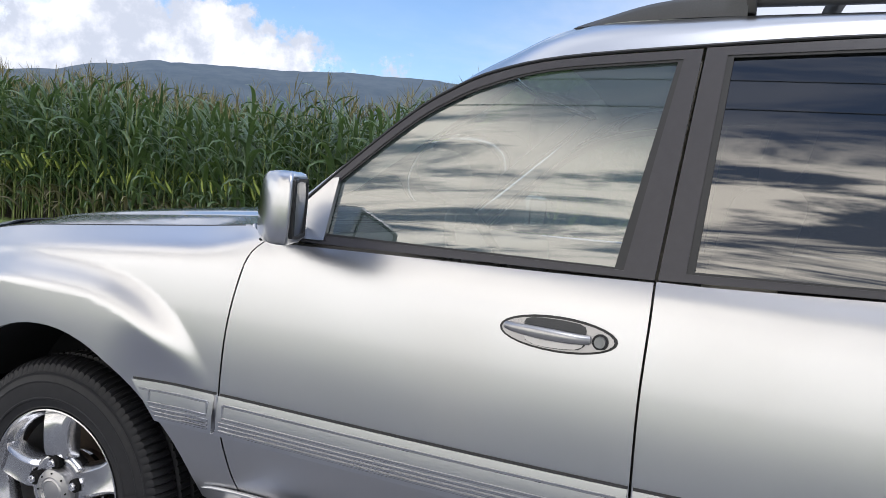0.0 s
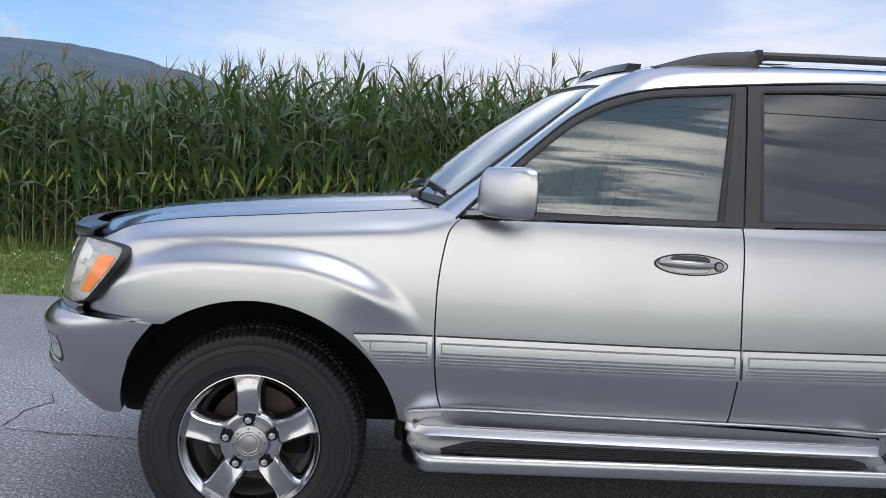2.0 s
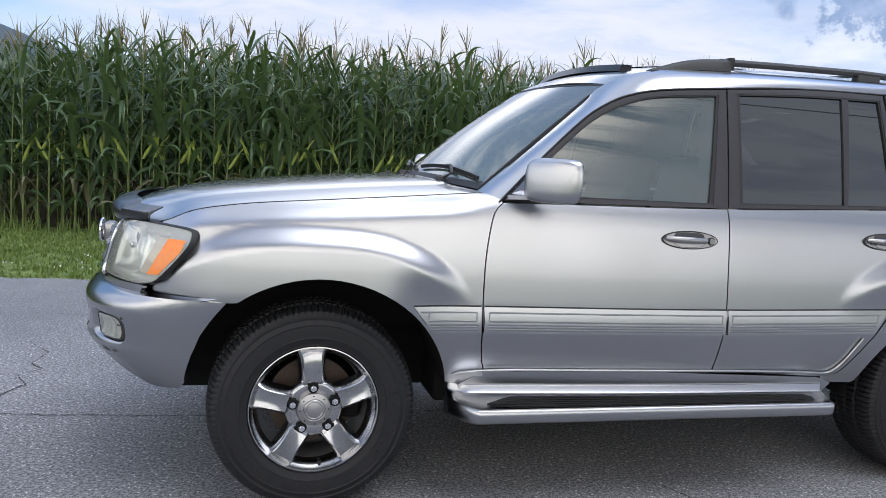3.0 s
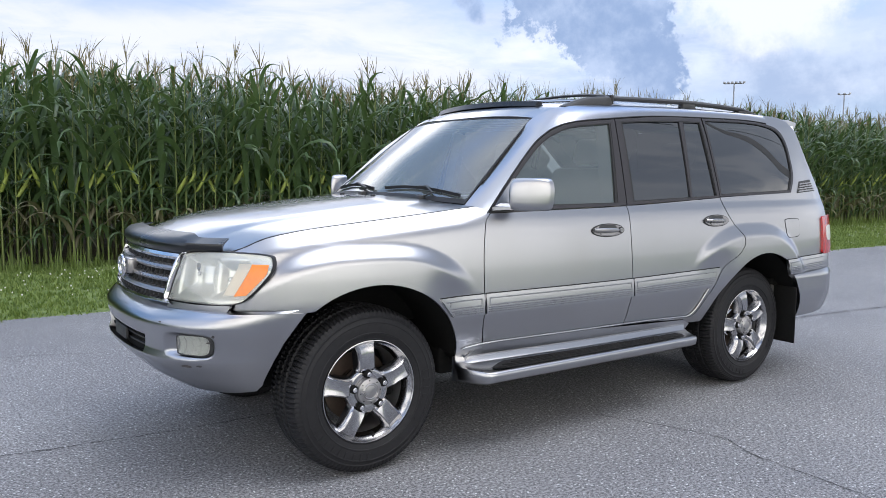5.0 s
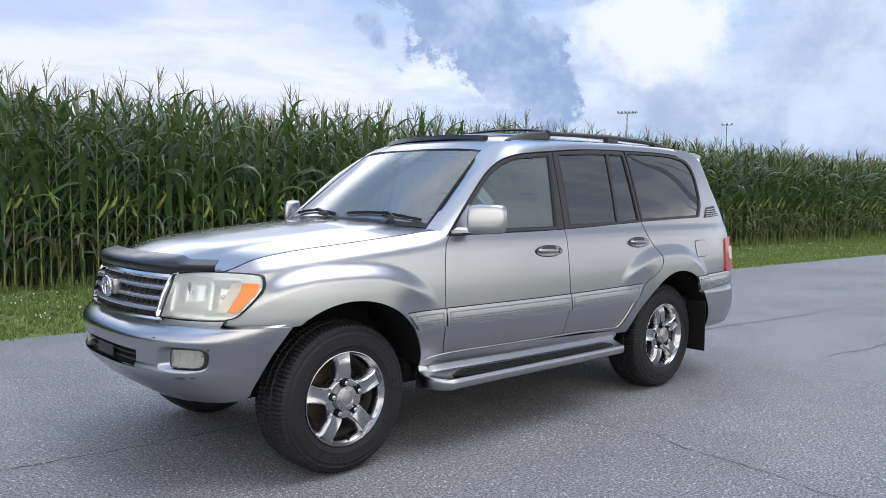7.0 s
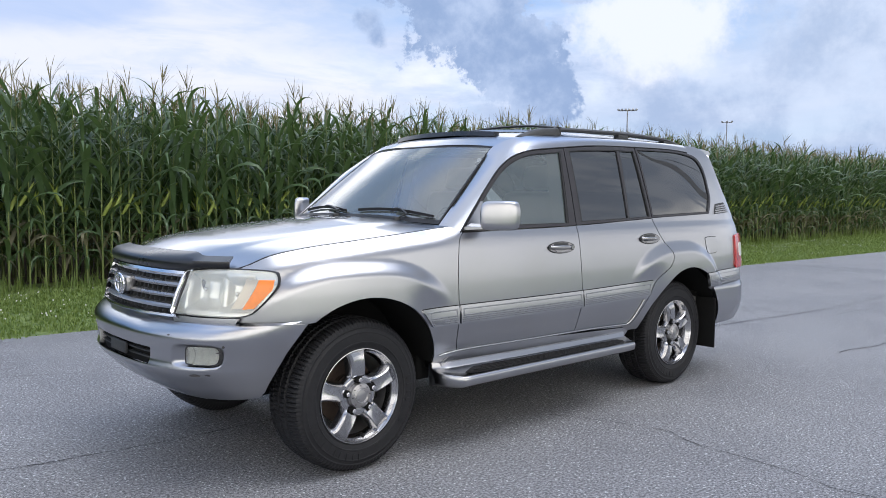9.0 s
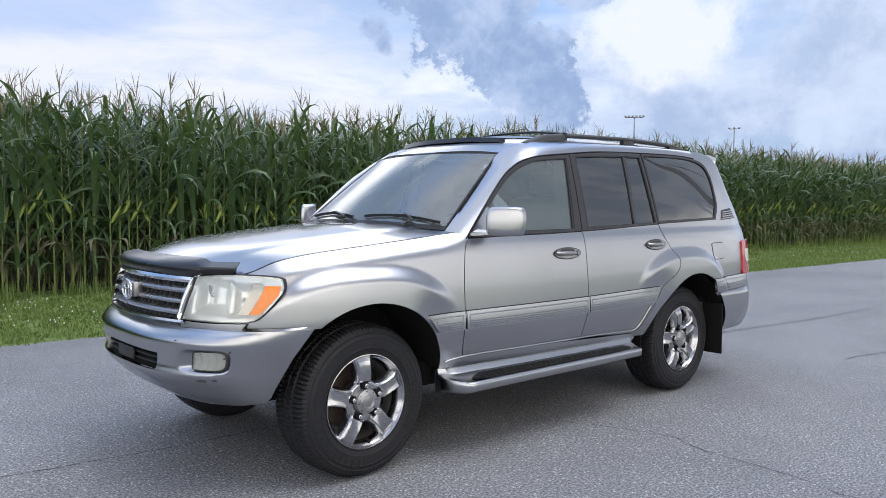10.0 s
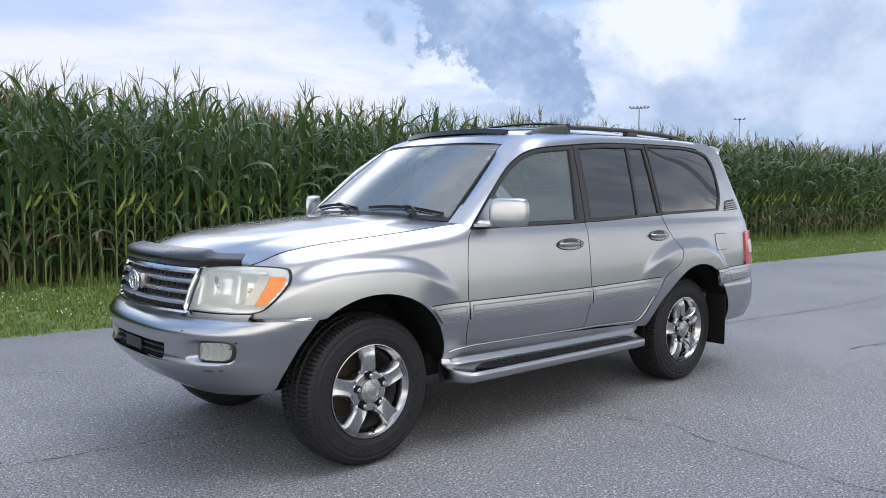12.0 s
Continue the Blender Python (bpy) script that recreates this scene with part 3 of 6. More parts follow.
NOSE_BUMPER = [(0.40, -0.68), (0.46, -0.772), (0.52, -0.834), (0.555, -0.866), (0.58, -0.879), (0.595, -0.874), (0.615, -0.868), (0.66, -0.870), (0.69, -0.876), (0.715, -0.881), (0.735, -0.880), (0.755, -0.868), (0.772, -0.850), (0.785, -0.830), (0.795, -0.808)]
NOSE_UPPER = [(0.76, -0.835), (0.80, -0.835), (0.83, -0.832), (0.95, -0.805), (1.04, -0.768), (1.08, -0.735), (1.12, -0.68)]
BUMPER, UPPER = front_skin(NOSE_BUMPER, 2.6), front_skin(NOSE_UPPER, 2.2)


def side_skin(x, z):
    return Vector((x, -half_width(x, z), z))


def raised(skin, out, way):
    """The same skin moved out by some metres along a fixed way."""
    return lambda u, v: skin(u, v) + Vector(way) * out


def spline(points, closed=True, steps=6):
    """A rounded outline through the given corners; a corner given as a 3-tuple stays sharp."""
    n, out = len(points), []
    for i in range(n if closed else n - 1):
        p0, p1, p2, p3 = (points[(i + k) % n] if closed else points[min(n - 1, max(0, i + k))] for k in (-1, 0, 1, 2))
        sharp1, sharp2 = len(p1) > 2, len(p2) > 2
        m1 = ((p2[0] - p1[0]), (p2[1] - p1[1])) if sharp1 else ((p2[0] - p0[0]) / 2, (p2[1] - p0[1]) / 2)
        m2 = ((p2[0] - p1[0]), (p2[1] - p1[1])) if sharp2 else ((p3[0] - p1[0]) / 2, (p3[1] - p1[1]) / 2)
        for k in range(steps):
            t = k / steps
            a, b, c, d = 2 * t**3 - 3 * t**2 + 1, t**3 - 2 * t**2 + t, 3 * t**2 - 2 * t**3, t**3 - t**2
            out.append((a * p1[0] + b * m1[0] + c * p2[0] + d * m2[0], a * p1[1] + b * m1[1] + c * p2[1] + d * m2[1]))
    if not closed:
        out.append(points[-1][:2])
    return out


def arc(cx, cz, r, a0, a1, n=16):
    return [(cx + r * math.cos(radians(a0 + (a1 - a0) * i / n)), cz + r * math.sin(radians(a0 + (a1 - a0) * i / n))) for i in range(n + 1)]


def clip(poly, axis, value, keep_more):
    out = []
    for i, p in enumerate(poly):
        q = poly[(i + 1) % len(poly)]
        a, b = (p[axis] - value, q[axis] - value) if keep_more else (value - p[axis], value - q[axis])
        if a >= 0:
            out.append(p)
        if (a > 0 and b < 0) or (a < 0 and b > 0):
            t = a / (a - b)
            out.append((p[0] + (q[0] - p[0]) * t, p[1] + (q[1] - p[1]) * t))
    return out


def panel_mesh(name, outline, skin, ref, mats, step=0.03, lip=0.012, holes=(), flip=1, scale=(1, 1), us=(), vs=()):
    """A pressed panel: the outline of the plan u, v laid on a skin, with edges turned inwards. ref: roughly outwards. flip -1: for the other side of the car."""
    lo = [min(p[k] for p in outline) for k in (0, 1)]
    hi = [max(p[k] for p in outline) for k in (0, 1)]
    lines = []
    for k, extra in ((0, us), (1, vs)):
        st = step / scale[k]
        n = max(1, int((hi[k] - lo[k]) / st + 0.5))
        cuts = {lo[k] + (hi[k] - lo[k]) * i / n for i in range(n + 1)}
        for h in holes:
            for e in (h[k], h[k + 2]):
                cuts = {c for c in cuts if abs(c - e) > st * 0.35} | {e}
        lines.append(sorted(cuts | set(extra)))
    lines[0][0], lines[0][-1], lines[1][0], lines[1][-1] = lo[0], hi[0], lo[1], hi[1]
    index, coords, faces = {}, [], []

    def vert(p):
        key = (round(p[0], 5), round(p[1], 5))
        if key not in index:
            index[key] = len(coords)
            coords.append(p)
        return index[key]

    for a, b in zip(lines[0], lines[0][1:]):
        column = clip(clip(outline, 0, a, True), 0, b, False)
        if len(column) < 3:
            continue
        for c, d in zip(lines[1], lines[1][1:]):
            if any(h[0] - 1e-6 < (a + b) / 2 < h[2] + 1e-6 and h[1] - 1e-6 < (c + d) / 2 < h[3] + 1e-6 for h in holes):
                continue
            cell = clip(clip(column, 1, c, True), 1, d, False)
            ids = []
            for p in cell:
                i = vert(p)
                if not ids or (ids[-1] != i and i not in ids):
                    ids.append(i)
            if len(ids) > 2:
                faces.append(ids)
    ref = ref if callable(ref) else Vector(ref)
    points, normals = [], []
    for u, v in coords:
        e = 1e-3
        p = skin(u, v)
        eu, ev = e / scale[0], e / scale[1]
        n = (skin(u + eu, v) - skin(u - eu, v)).cross(skin(u, v + ev) - skin(u, v - ev))
        out_way = Vector(ref(p)) if callable(ref) else ref
        n = n.normalized() if n.length > 1e-12 else out_way.copy()
        if n.dot(out_way) < 0:
            n = -n
        points.append(p)
        normals.append(n)
    # all faces look outwards
    turned = []
    for f in faces:
        a, b, c = points[f[0]], points[f[1]], points[f[2]]
        g = Vector((0, 0, 0))
        for i in range(1, len(f) - 1):
            g += (points[f[i]] - a).cross(points[f[i + 1]] - a)
        turned.append(f if g.dot(normals[f[0]]) > 0 else f[::-1])
    faces = turned
    if lip:
        edges = {}
        for f in faces:
            for i in range(len(f)):
                e = (f[i], f[(i + 1) % len(f)])
                edges[e] = True
        rim_of = {}

        def rim(i, deep):
            key = (i, deep)
            if key not in rim_of:
                rim_of[key] = len(points)
                points.append(points[i] - normals[i] * (lip if deep else 0.0))
                normals.append(Vector((0, 0, 0)))
            return rim_of[key]

        for a, b in [e for e in edges if (e[1], e[0]) not in edges]:
            faces.append([rim(b, False), rim(a, False), rim(a, True), rim(b, True)])
    if flip < 0:
        points = [Vector((p.x, -p.y, p.z)) for p in points]
        normals = [Vector((n.x, -n.y, n.z)) for n in normals]
        faces = [f[::-1] for f in faces]
    me = bpy.data.meshes.new(name)
    me.from_pydata([tuple(p) for p in points], [], faces)
    for m in mats if isinstance(mats, (list, tuple)) else [mats]:
        me.materials.append(m)
    me.polygons.foreach_set("use_smooth", np.ones(len(me.polygons), bool))
    me.normals_split_custom_set_from_vertices([tuple(n) for n in normals])
    return me


def part(name, data, mat, parent, label=""):
    """Links a bmesh or a mesh as one object under a thing or a part."""
    if isinstance(data, bmesh.types.BMesh):
        me = bpy.data.meshes.new(name)
        data.to_mesh(me)
        data.free()
    else:
        me = data
    if mat is not None and not me.materials:
        me.materials.append(mat)
    ob = new(name, me)
    ob.parent = parent
    if label:
        ob["label"] = label
    return ob


def grid_bm(rows, closed=False, smooth_faces=True, caps=False):
    """A surface through rows of points; closed: each row is a ring."""
    bm = bmesh.new()
    vs = [[bm.verts.new(p) for p in row] for row in rows]
    for a, b in zip(vs, vs[1:]):
        n = len(a)
        for i in range(n if closed else n - 1):
            j = (i + 1) % n
            f = [a[i], a[j], b[j], b[i]]
            if len({tuple(v.co) for v in f}) == 4:
                bm.faces.new(f)
    if caps and closed:
        bm.faces.new(vs[0])
        bm.faces.new(vs[-1][::-1])
    bmesh.ops.remove_doubles(bm, verts=bm.verts, dist=1e-5)
    bmesh.ops.recalc_face_normals(bm, faces=bm.faces)
    for f in bm.faces:
        f.smooth = smooth_faces
    return bm


def sharpen(bm, degrees=35):
    for e in bm.edges:
        if len(e.link_faces) == 2 and e.calc_face_angle(0) > radians(degrees):
            e.smooth = False
    return bm


def flipped(bm, side):
    """Mirrors a bmesh across the car's middle for the other side."""
    if side < 0:
        for v in bm.verts:
            v.co.y = -v.co.y
        bmesh.ops.reverse_faces(bm, faces=bm.faces)
    return bm


def rounded_box(x0, x1, y0, y1, z0, z1, r=0.01, seg=2, shape=None):
    bm = bmesh.new()
    bmesh.ops.create_cube(bm, size=1.0)
    for v in bm.verts:
        v.co = Vector(((x0 + x1) / 2 + v.co.x * (x1 - x0), (y0 + y1) / 2 + v.co.y * (y1 - y0), (z0 + z1) / 2 + v.co.z * (z1 - z0)))
    bmesh.ops.bevel(bm, geom=list(bm.edges), offset=r, segments=seg, profile=0.5, affect="EDGES")
    if shape:
        for v in bm.verts:
            v.co = Vector(shape(v.co))
    for f in bm.faces:
        f.smooth = True
    return sharpen(bm, 50)


def sweep(points, section, closed=False, caps=True):
    """A bar: a section (list of (a, b) offsets: sideways, up) carried along points."""
    rows = []
    pts = [Vector(p) for p in points]
    for i, p in enumerate(pts):
        go = (pts[min(i + 1, len(pts) - 1)] - pts[max(i - 1, 0)]).normalized()
        up = Vector((0, 0, 1)) if abs(go.z) < 0.95 else Vector((1, 0, 0))
        lateral = go.cross(up).normalized()
        up = lateral.cross(go)
        rows.append([p + lateral * a + up * b for a, b in (section(i / (len(pts) - 1)) if callable(section) else section)])
    return sharpen(grid_bm(rows, True, True, caps), 40)


def ring_section(a, b=None, n=8):
    b = a if b is None else b
    return [(a * math.cos(2 * math.pi * i / n), b * math.sin(2 * math.pi * i / n)) for i in range(n)]


# ---------------------------------------------------------------- the car: body
car = tagged(new("suv_car"), "silver metallic off-road SUV with chrome grille parked on asphalt", "car")
LEFT, UPWARDS, AHEAD = (0, -1, 0), (0, 0, 1), (-1, 0, 0)
FRONT_SEAM = [(0.657, 0.531), (0.640, 0.577), (0.626, 0.658), (0.618, 0.76), (0.615, 0.84), (0.617, 0.958), (0.628, 1.056), (0.648, 1.145), (0.684, 1.186)]
B_SEAM = [(1.628, 1.207), (1.629, 1.13), (1.626, 0.967), (1.630, 0.80), (1.633, 0.634), (1.632, 0.535)]
C_SEAM = [(2.480, 1.238), (2.494, 1.19), (2.517, 1.14), (2.566, 1.078), (2.605, 1.03), (2.630, 0.975), (2.612, 0.93), (2.56, 0.885), (2.474, 0.842), (2.42, 0.795), (2.374, 0.71), (2.297, 0.58), (2.252, 0.520), (2.177, 0.504)]
BELT = [(0.68, 1.187), (1.0, 1.194), (1.63, 1.207), (2.48, 1.240), (3.3, 1.262)]
G = 0.0025


def line(points, dx=0.0, dz=0.0, steps=4):
    return [(x + dx, z + dz) for x, z in spline(points, False, steps)]


def belt(x0, x1, dz, n=10):
    return [(x0 + (x1 - x0) * i / n, curve(BELT, x0 + (x1 - x0) * i / n) + dz) for i in range(n + 1)]


def side_panel(name, outline, parent, mat=None, out=0.0, step=0.03, lip=0.012, side=1, label="", holes=()):
    return part(name, panel_mesh(name, outline, raised(side_skin, out, LEFT), LEFT, mat or PAINT, step, lip, holes, side), None, parent, label)


def frame_ring(name, outer, inner, parent, mat, out, side, thick=0.008):
    """A window frame between two outlines with corners that answer each other."""
    if mat is TRIM:
        frame_ring("glass_run", [tuple(p[k] + (q[k] - p[k]) * 0.76 if k < 2 else 1 for k in range(len(q))) for p, q in zip(outer, inner)], inner, parent, GASKET, out - 0.002, side)
        inner = [tuple(p[k] + (q[k] - p[k]) * 0.77 if k < 2 else 1 for k in range(len(q))) for p, q in zip(outer, inner)]
    a, b = spline(outer, True, 5), spline(inner, True, 5)
    rows = []
    for lift, blend in ((out - thick, 0.0), (out, 0.0), (out, 0.5), (out, 1.0), (out - thick, 1.0)):
        ring = []
        for (x0, z0), (x1, z1) in zip(a, b):
            x, z = x0 + (x1 - x0) * blend, z0 + (z1 - z0) * blend
            ring.append(side_skin(x, z) + Vector(LEFT) * lift)
        rows.append(ring)
    return part(name, flipped(sharpen(grid_bm(rows, True), 40), side), mat, parent)


def bead(x0, x1, z0, z1, parent, side, out, high=0.0045):
    # darker line under the bead: the groove's shade put into colour
    low_side = [(x0, z0 - high / 2 - 0.0016), (x1, z1 - high / 2 - 0.0016), (x1, z1 - high / 2), (x0, z0 - high / 2)]
    side_panel("groove", low_side, parent, HANDLE, out - 0.0012, 0.1, 0.002, side)
    outline = [(x0, z0 - high / 2), (x1, z1 - high / 2), (x1, z1 + high / 2), (x0, z0 + high / 2)]
    return side_panel("bead", outline, parent, PAINT, out, 0.1, 0.003, side)


def moulding(x0, x1, parent, side, cut0=0.0, cut1=0.0):
    """Ribbed rubbing strip; cut0, cut1: how far its lower corners stand back."""
    top = lambda x: curve([(0.34, 0.794), (0.62, 0.797), (1.63, 0.803), (2.40, 0.815), (3.75, 0.832)], x)
    low = lambda x: top(x) - 0.099
    n = 8
    up = [(x0 + (x1 - x0) * i / n, top(x0 + (x1 - x0) * i / n)) for i in range(n + 1)]
    a, b = x0 + cut0, x1 - cut1
    down = [(b + (a - b) * i / n, low(b + (a - b) * i / n)) for i in range(n + 1)]
    skin = lambda x, z: side_skin(x, z) + Vector(LEFT) * (0.008 + 0.0145 * (top(x) - z) / 0.099)
    me = panel_mesh("side_moulding", up + down, skin, LEFT, PAINT, 0.05, 0.020, (), side)
    strip = part("side_moulding", me, None, parent, "ribbed silver rubbing strip")
    # black strip along the top edge stands in for the moulding's shadow line
    gap = [(x, z + 0.0045) for x, z in up] + [(x, z - 0.004) for x, z in up[::-1]]
    side_panel("moulding_gap", gap, strip, GASKET, 0.0022, 0.06, 0.003, side)
    for dz in (0.014, 0.024, 0.034):
        f = dz / 0.099
        bead(x0 + cut0 * (1 - f) + 0.012, x1 - cut1 * (1 - f) - 0.012, low(x0) + dz, low(x1) + dz, strip, side, 0.0105 + 0.0145 * (1 - dz / 0.099))
    p, q = x0 + cut0 * 0.5 + 0.018, x1 - cut1 * 0.5 - 0.018
    bead(p, q, low(p) + 0.046, low(q) + 0.046, strip, side, 0.0182)
    bead(p - cut0 * 0.4, q + cut1 * 0.4, low(p) + 0.079, low(q) + 0.079, strip, side, 0.0130)
    for e in (p, q):
        side_panel("bead", [(e - 0.002, low(e) + 0.046), (e + 0.002, low(e) + 0.046), (e + 0.002, low(e) + 0.079), (e - 0.002, low(e) + 0.079)], strip, PAINT, 0.0155, 0.1, 0.003, side)


def board_root(x):
    return curve(PLAN, x) + curve(SIDE, 0.531) - 0.014


def door_handle(x, z, parent, side, key=True):
    oval = [(x + 0.118 * math.cos(a), z + 0.0315 * math.sin(a)) for a in [2 * math.pi * i / 28 for i in range(28)]]
    plate = side_panel("handle_plate", oval, parent, HANDLE, 0.007, 0.02, 0.010, side, "silver door handle in an oval plate")
    rim = [(x + 0.124 * math.cos(a), z + 0.0365 * math.sin(a)) for a in [2 * math.pi * i / 28 for i in range(28)]]
    side_panel("handle_seal", rim, plate, GASKET, 0.0035, 0.03, 0.004, side)
    # flat dark patch painted for the shade in the hollow behind the grip
    pocket = spline([(x - 0.070, z + 0.008), (x - 0.055, z + 0.028), (x + 0.045, z + 0.028), (x + 0.060, z + 0.008), (x + 0.048, z - 0.024), (x - 0.05, z - 0.026)], True, 3)
    side_panel("handle_recess", pocket, plate, PLASTIC, 0.0085, 0.02, 0.001, side)
    scoop = spline([(x - 0.062, z - 0.004), (x + 0.050, z - 0.004), (x + 0.040, z - 0.024), (x - 0.046, z - 0.026)], True, 3)
    side_panel("handle_scoop", scoop, plate, SILVER_TRIM, 0.0095, 0.02, 0.001, side)
    path = [side_skin(x - 0.106 + 0.172 * i / 10, z + 0.005 - 0.006 * i / 10) + Vector(LEFT) * (0.010 + 0.022 * math.sin(math.pi * min(1, max(0, i / 10))) ** 0.5) for i in range(11)]
    part("grip", flipped(sweep(path, lambda f: ring_section(0.010, 0.0050 + 0.0075 * math.sin(math.pi * min(1, f * 0.62 + 0.16)), 12)), side), SILVER_TRIM, plate)
    if key:
        bm = bmesh.new()
        c = side_skin(x + 0.090, z - 0.002)
        ring = bmesh.new()
        bmesh.ops.create_cone(ring, cap_ends=True, segments=20, radius1=0.0165, radius2=0.0165, depth=0.010, matrix=pose(c.x, c.y - 0.0045, c.z, 90))
        part("lock_ring", flipped(ring, side), GASKET, plate)
        bmesh.ops.create_cone(bm, cap_ends=True, segments=20, radius1=0.013, radius2=0.011, depth=0.012, matrix=pose(c.x, c.y - 0.010, c.z, 90))
        part("key_lock", flipped(bm, side), SILVER_TRIM, plate)


GLASS_FRONT = [(0.735, 1.222, 1), (0.853, 1.340), (1.014, 1.488), (1.111, 1.555), (1.20, 1.597), (1.34, 1.637), (1.612, 1.664, 1), (1.545, 1.226, 1)]
FRAME_FRONT = [(0.688, 1.196, 1), (0.846, 1.362), (1.014, 1.517), (1.112, 1.584), (1.21, 1.629), (1.365, 1.665), (1.660, 1.694, 1), (1.6265, 1.210, 1)]
GLASS_REAR = [(1.70, 1.234, 1), (1.722, 1.676, 1), (2.08, 1.697), (2.425, 1.703, 1), (2.442, 1.254, 1)]
FRAME_REAR = [(1.6335, 1.211, 1), (1.667, 1.696, 1), (2.08, 1.727), (2.456, 1.734, 1), (2.474, 1.242, 1)]
GLASS_QUARTER = [(2.502, 1.262, 1), (2.492, 1.718, 1), (2.92, 1.722), (3.150, 1.706), (3.275, 1.672), (3.335, 1.600), (3.348, 1.50), (3.335, 1.39), (3.268, 1.281, 1)]
FRAME_QUARTER = [(2.482, 1.246, 1), (2.470, 1.735, 1), (2.92, 1.739), (3.168, 1.724), (3.300, 1.690), (3.362, 1.610), (3.374, 1.50), (3.360, 1.37), (3.288, 1.264, 1)]

for side in (1, -1):
    # front wing
    wing = [(-0.612, 0.792), (-0.30, 0.789)] + arc(0.02, 0.385, 0.502, 126, 11, 24) + [(0.56, 0.470), (0.655, 0.478), (0.657, 0.50)]
    wing += line(FRONT_SEAM, -G) + [(0.672, 1.198), (0.645, 1.210)]
    wing += [(x, curve(SEAM, x) - 0.003) for x in [0.62 - 1.165 * i / 30 for i in range(31)]]
    wing += [(-0.540, 1.042), (-0.470, 1.038), (-0.436, 1.031), (-0.422, 1.016), (-0.448, 0.960), (-0.535, 0.855), (-0.575, 0.828), (-0.612, 0.822)]
    fender = side_panel("fender", wing, car, step=0.014, side=side)
    moulding(0.350, 0.609, fender, side, cut0=0.078)
    # front door
    sheet_metal = line(FRONT_SEAM, G) + belt(0.70, 1.6255, -0.002) + line(B_SEAM, -G) + [(1.2, 0.534), (0.9, 0.533)]
    door = side_panel("front_door", sheet_metal, car, step=0.03, side=side)
    moulding(0.622, 1.6255, door, side)
    door_handle(1.450, 1.079, door, side)
    frame_ring("window_frame", FRAME_FRONT, GLASS_FRONT, door, TRIM, 0.004, side)
    side_panel("door_glass", spline(GLASS_FRONT, True, 5), door, GLASS, -0.006, 0.05, 0.0, side, "lightly tinted door window").visible_shadow = False
    # rear door
    sheet_metal = line(B_SEAM[::-1], G) + belt(1.6305, 2.477, -0.002)[1:] + line(C_SEAM, -G)
    door = side_panel("rear_door", sheet_metal, car, step=0.018, side=side)
    moulding(1.636, 2.400, door, side, cut1=0.055)
    door_handle(2.392, 1.103, door, side, False)
    frame_ring("window_frame", FRAME_REAR, GLASS_REAR, door, TRIM, 0.004, side)
    side_panel("door_glass", spline(GLASS_REAR, True, 5), door, PRIVACY, -0.006, 0.05, 0.0, side, "dark privacy-tinted window").visible_shadow = False
    side_panel("window_bar", [(2.233, 1.704), (2.268, 1.704), (2.212, 1.245), (2.192, 1.245)], door, TRIM, 0.002, 0.05, 0.008, side)
    # rear quarter with the last pillar
    quarter = [(x + 0.005, z) for x, z in line(C_SEAM, 0)] + [(2.20, 0.475), (2.36, 0.470)] + arc(2.86, 0.385, 0.497, 169, 62, 22)
    quarter += [(3.15, 0.826), (3.45, 0.828), (3.745, 0.826), (3.772, 0.95), (3.766, 1.10), (3.725, 1.253), (3.665, 1.37), (3.607, 1.481), (3.555, 1.62), (3.53, 1.705), (3.46, 1.760), (3.36, 1.782), (3.2, 1.787)]
    quarter += [(3.172, 1.728)] + line([(3.302, 1.693), (3.366, 1.612), (3.378, 1.50), (3.364, 1.37), (3.291, 1.262)]) + belt(3.28, 2.484, 0.001)
    rear = side_panel("quarter_panel", quarter, car, step=0.017, side=side)
    moulding(3.095, 3.745, rear, side, cut0=0.03)
    frame_ring("window_frame", FRAME_QUARTER, GLASS_QUARTER, rear, TRIM, 0.003, side)
    side_panel("quarter_glass", spline(GLASS_QUARTER, True, 5), rear, PRIVACY, -0.005, 0.05, 0.0, side, "dark privacy-tinted window").visible_shadow = False
    fuel = spline([(3.150, 1.090), (3.290, 1.092), (3.318, 1.07), (3.318, 0.995), (3.29, 0.968), (3.175, 0.966), (3.150, 0.99), (3.14, 1.06)], True, 4)
    side_panel("fuel_flap_gap", fuel, rear, GASKET, 0.0012, 0.03, 0.001, side)
    side_panel("fuel_flap", [(3.232 + (x - 3.232) * 0.955, 1.03 + (z - 1.03) * 0.93) for x, z in fuel], rear, PAINT, 0.0030, 0.03, 0.003, side)
    for k in range(4):
        z = 1.268 + 0.016 * k
        side_panel("vent_slat", [(3.385 + 0.010 * k, z), (3.625 - 0.012 * k, z + 0.012), (3.615 - 0.012 * k, z + 0.020), (3.388 + 0.010 * k, z + 0.008)], rear, SILVER_TRIM, 0.012, 0.06, 0.010, side)
    side_panel("vent_backing", [(3.375, 1.260), (3.640, 1.272), (3.592, 1.352), (3.425, 1.338)], rear, PLASTIC, 0.002, 0.04, 0.004, side)
    # side rail of the roof with the windscreen pillar
    low = [(0.668, 1.188), (0.846, 1.368), (1.014, 1.523), (1.112, 1.590), (1.21, 1.635), (1.365, 1.671), (1.66, 1.701), (2.0, 1.728), (2.46, 1.740), (2.92, 1.744), (3.175, 1.732)]
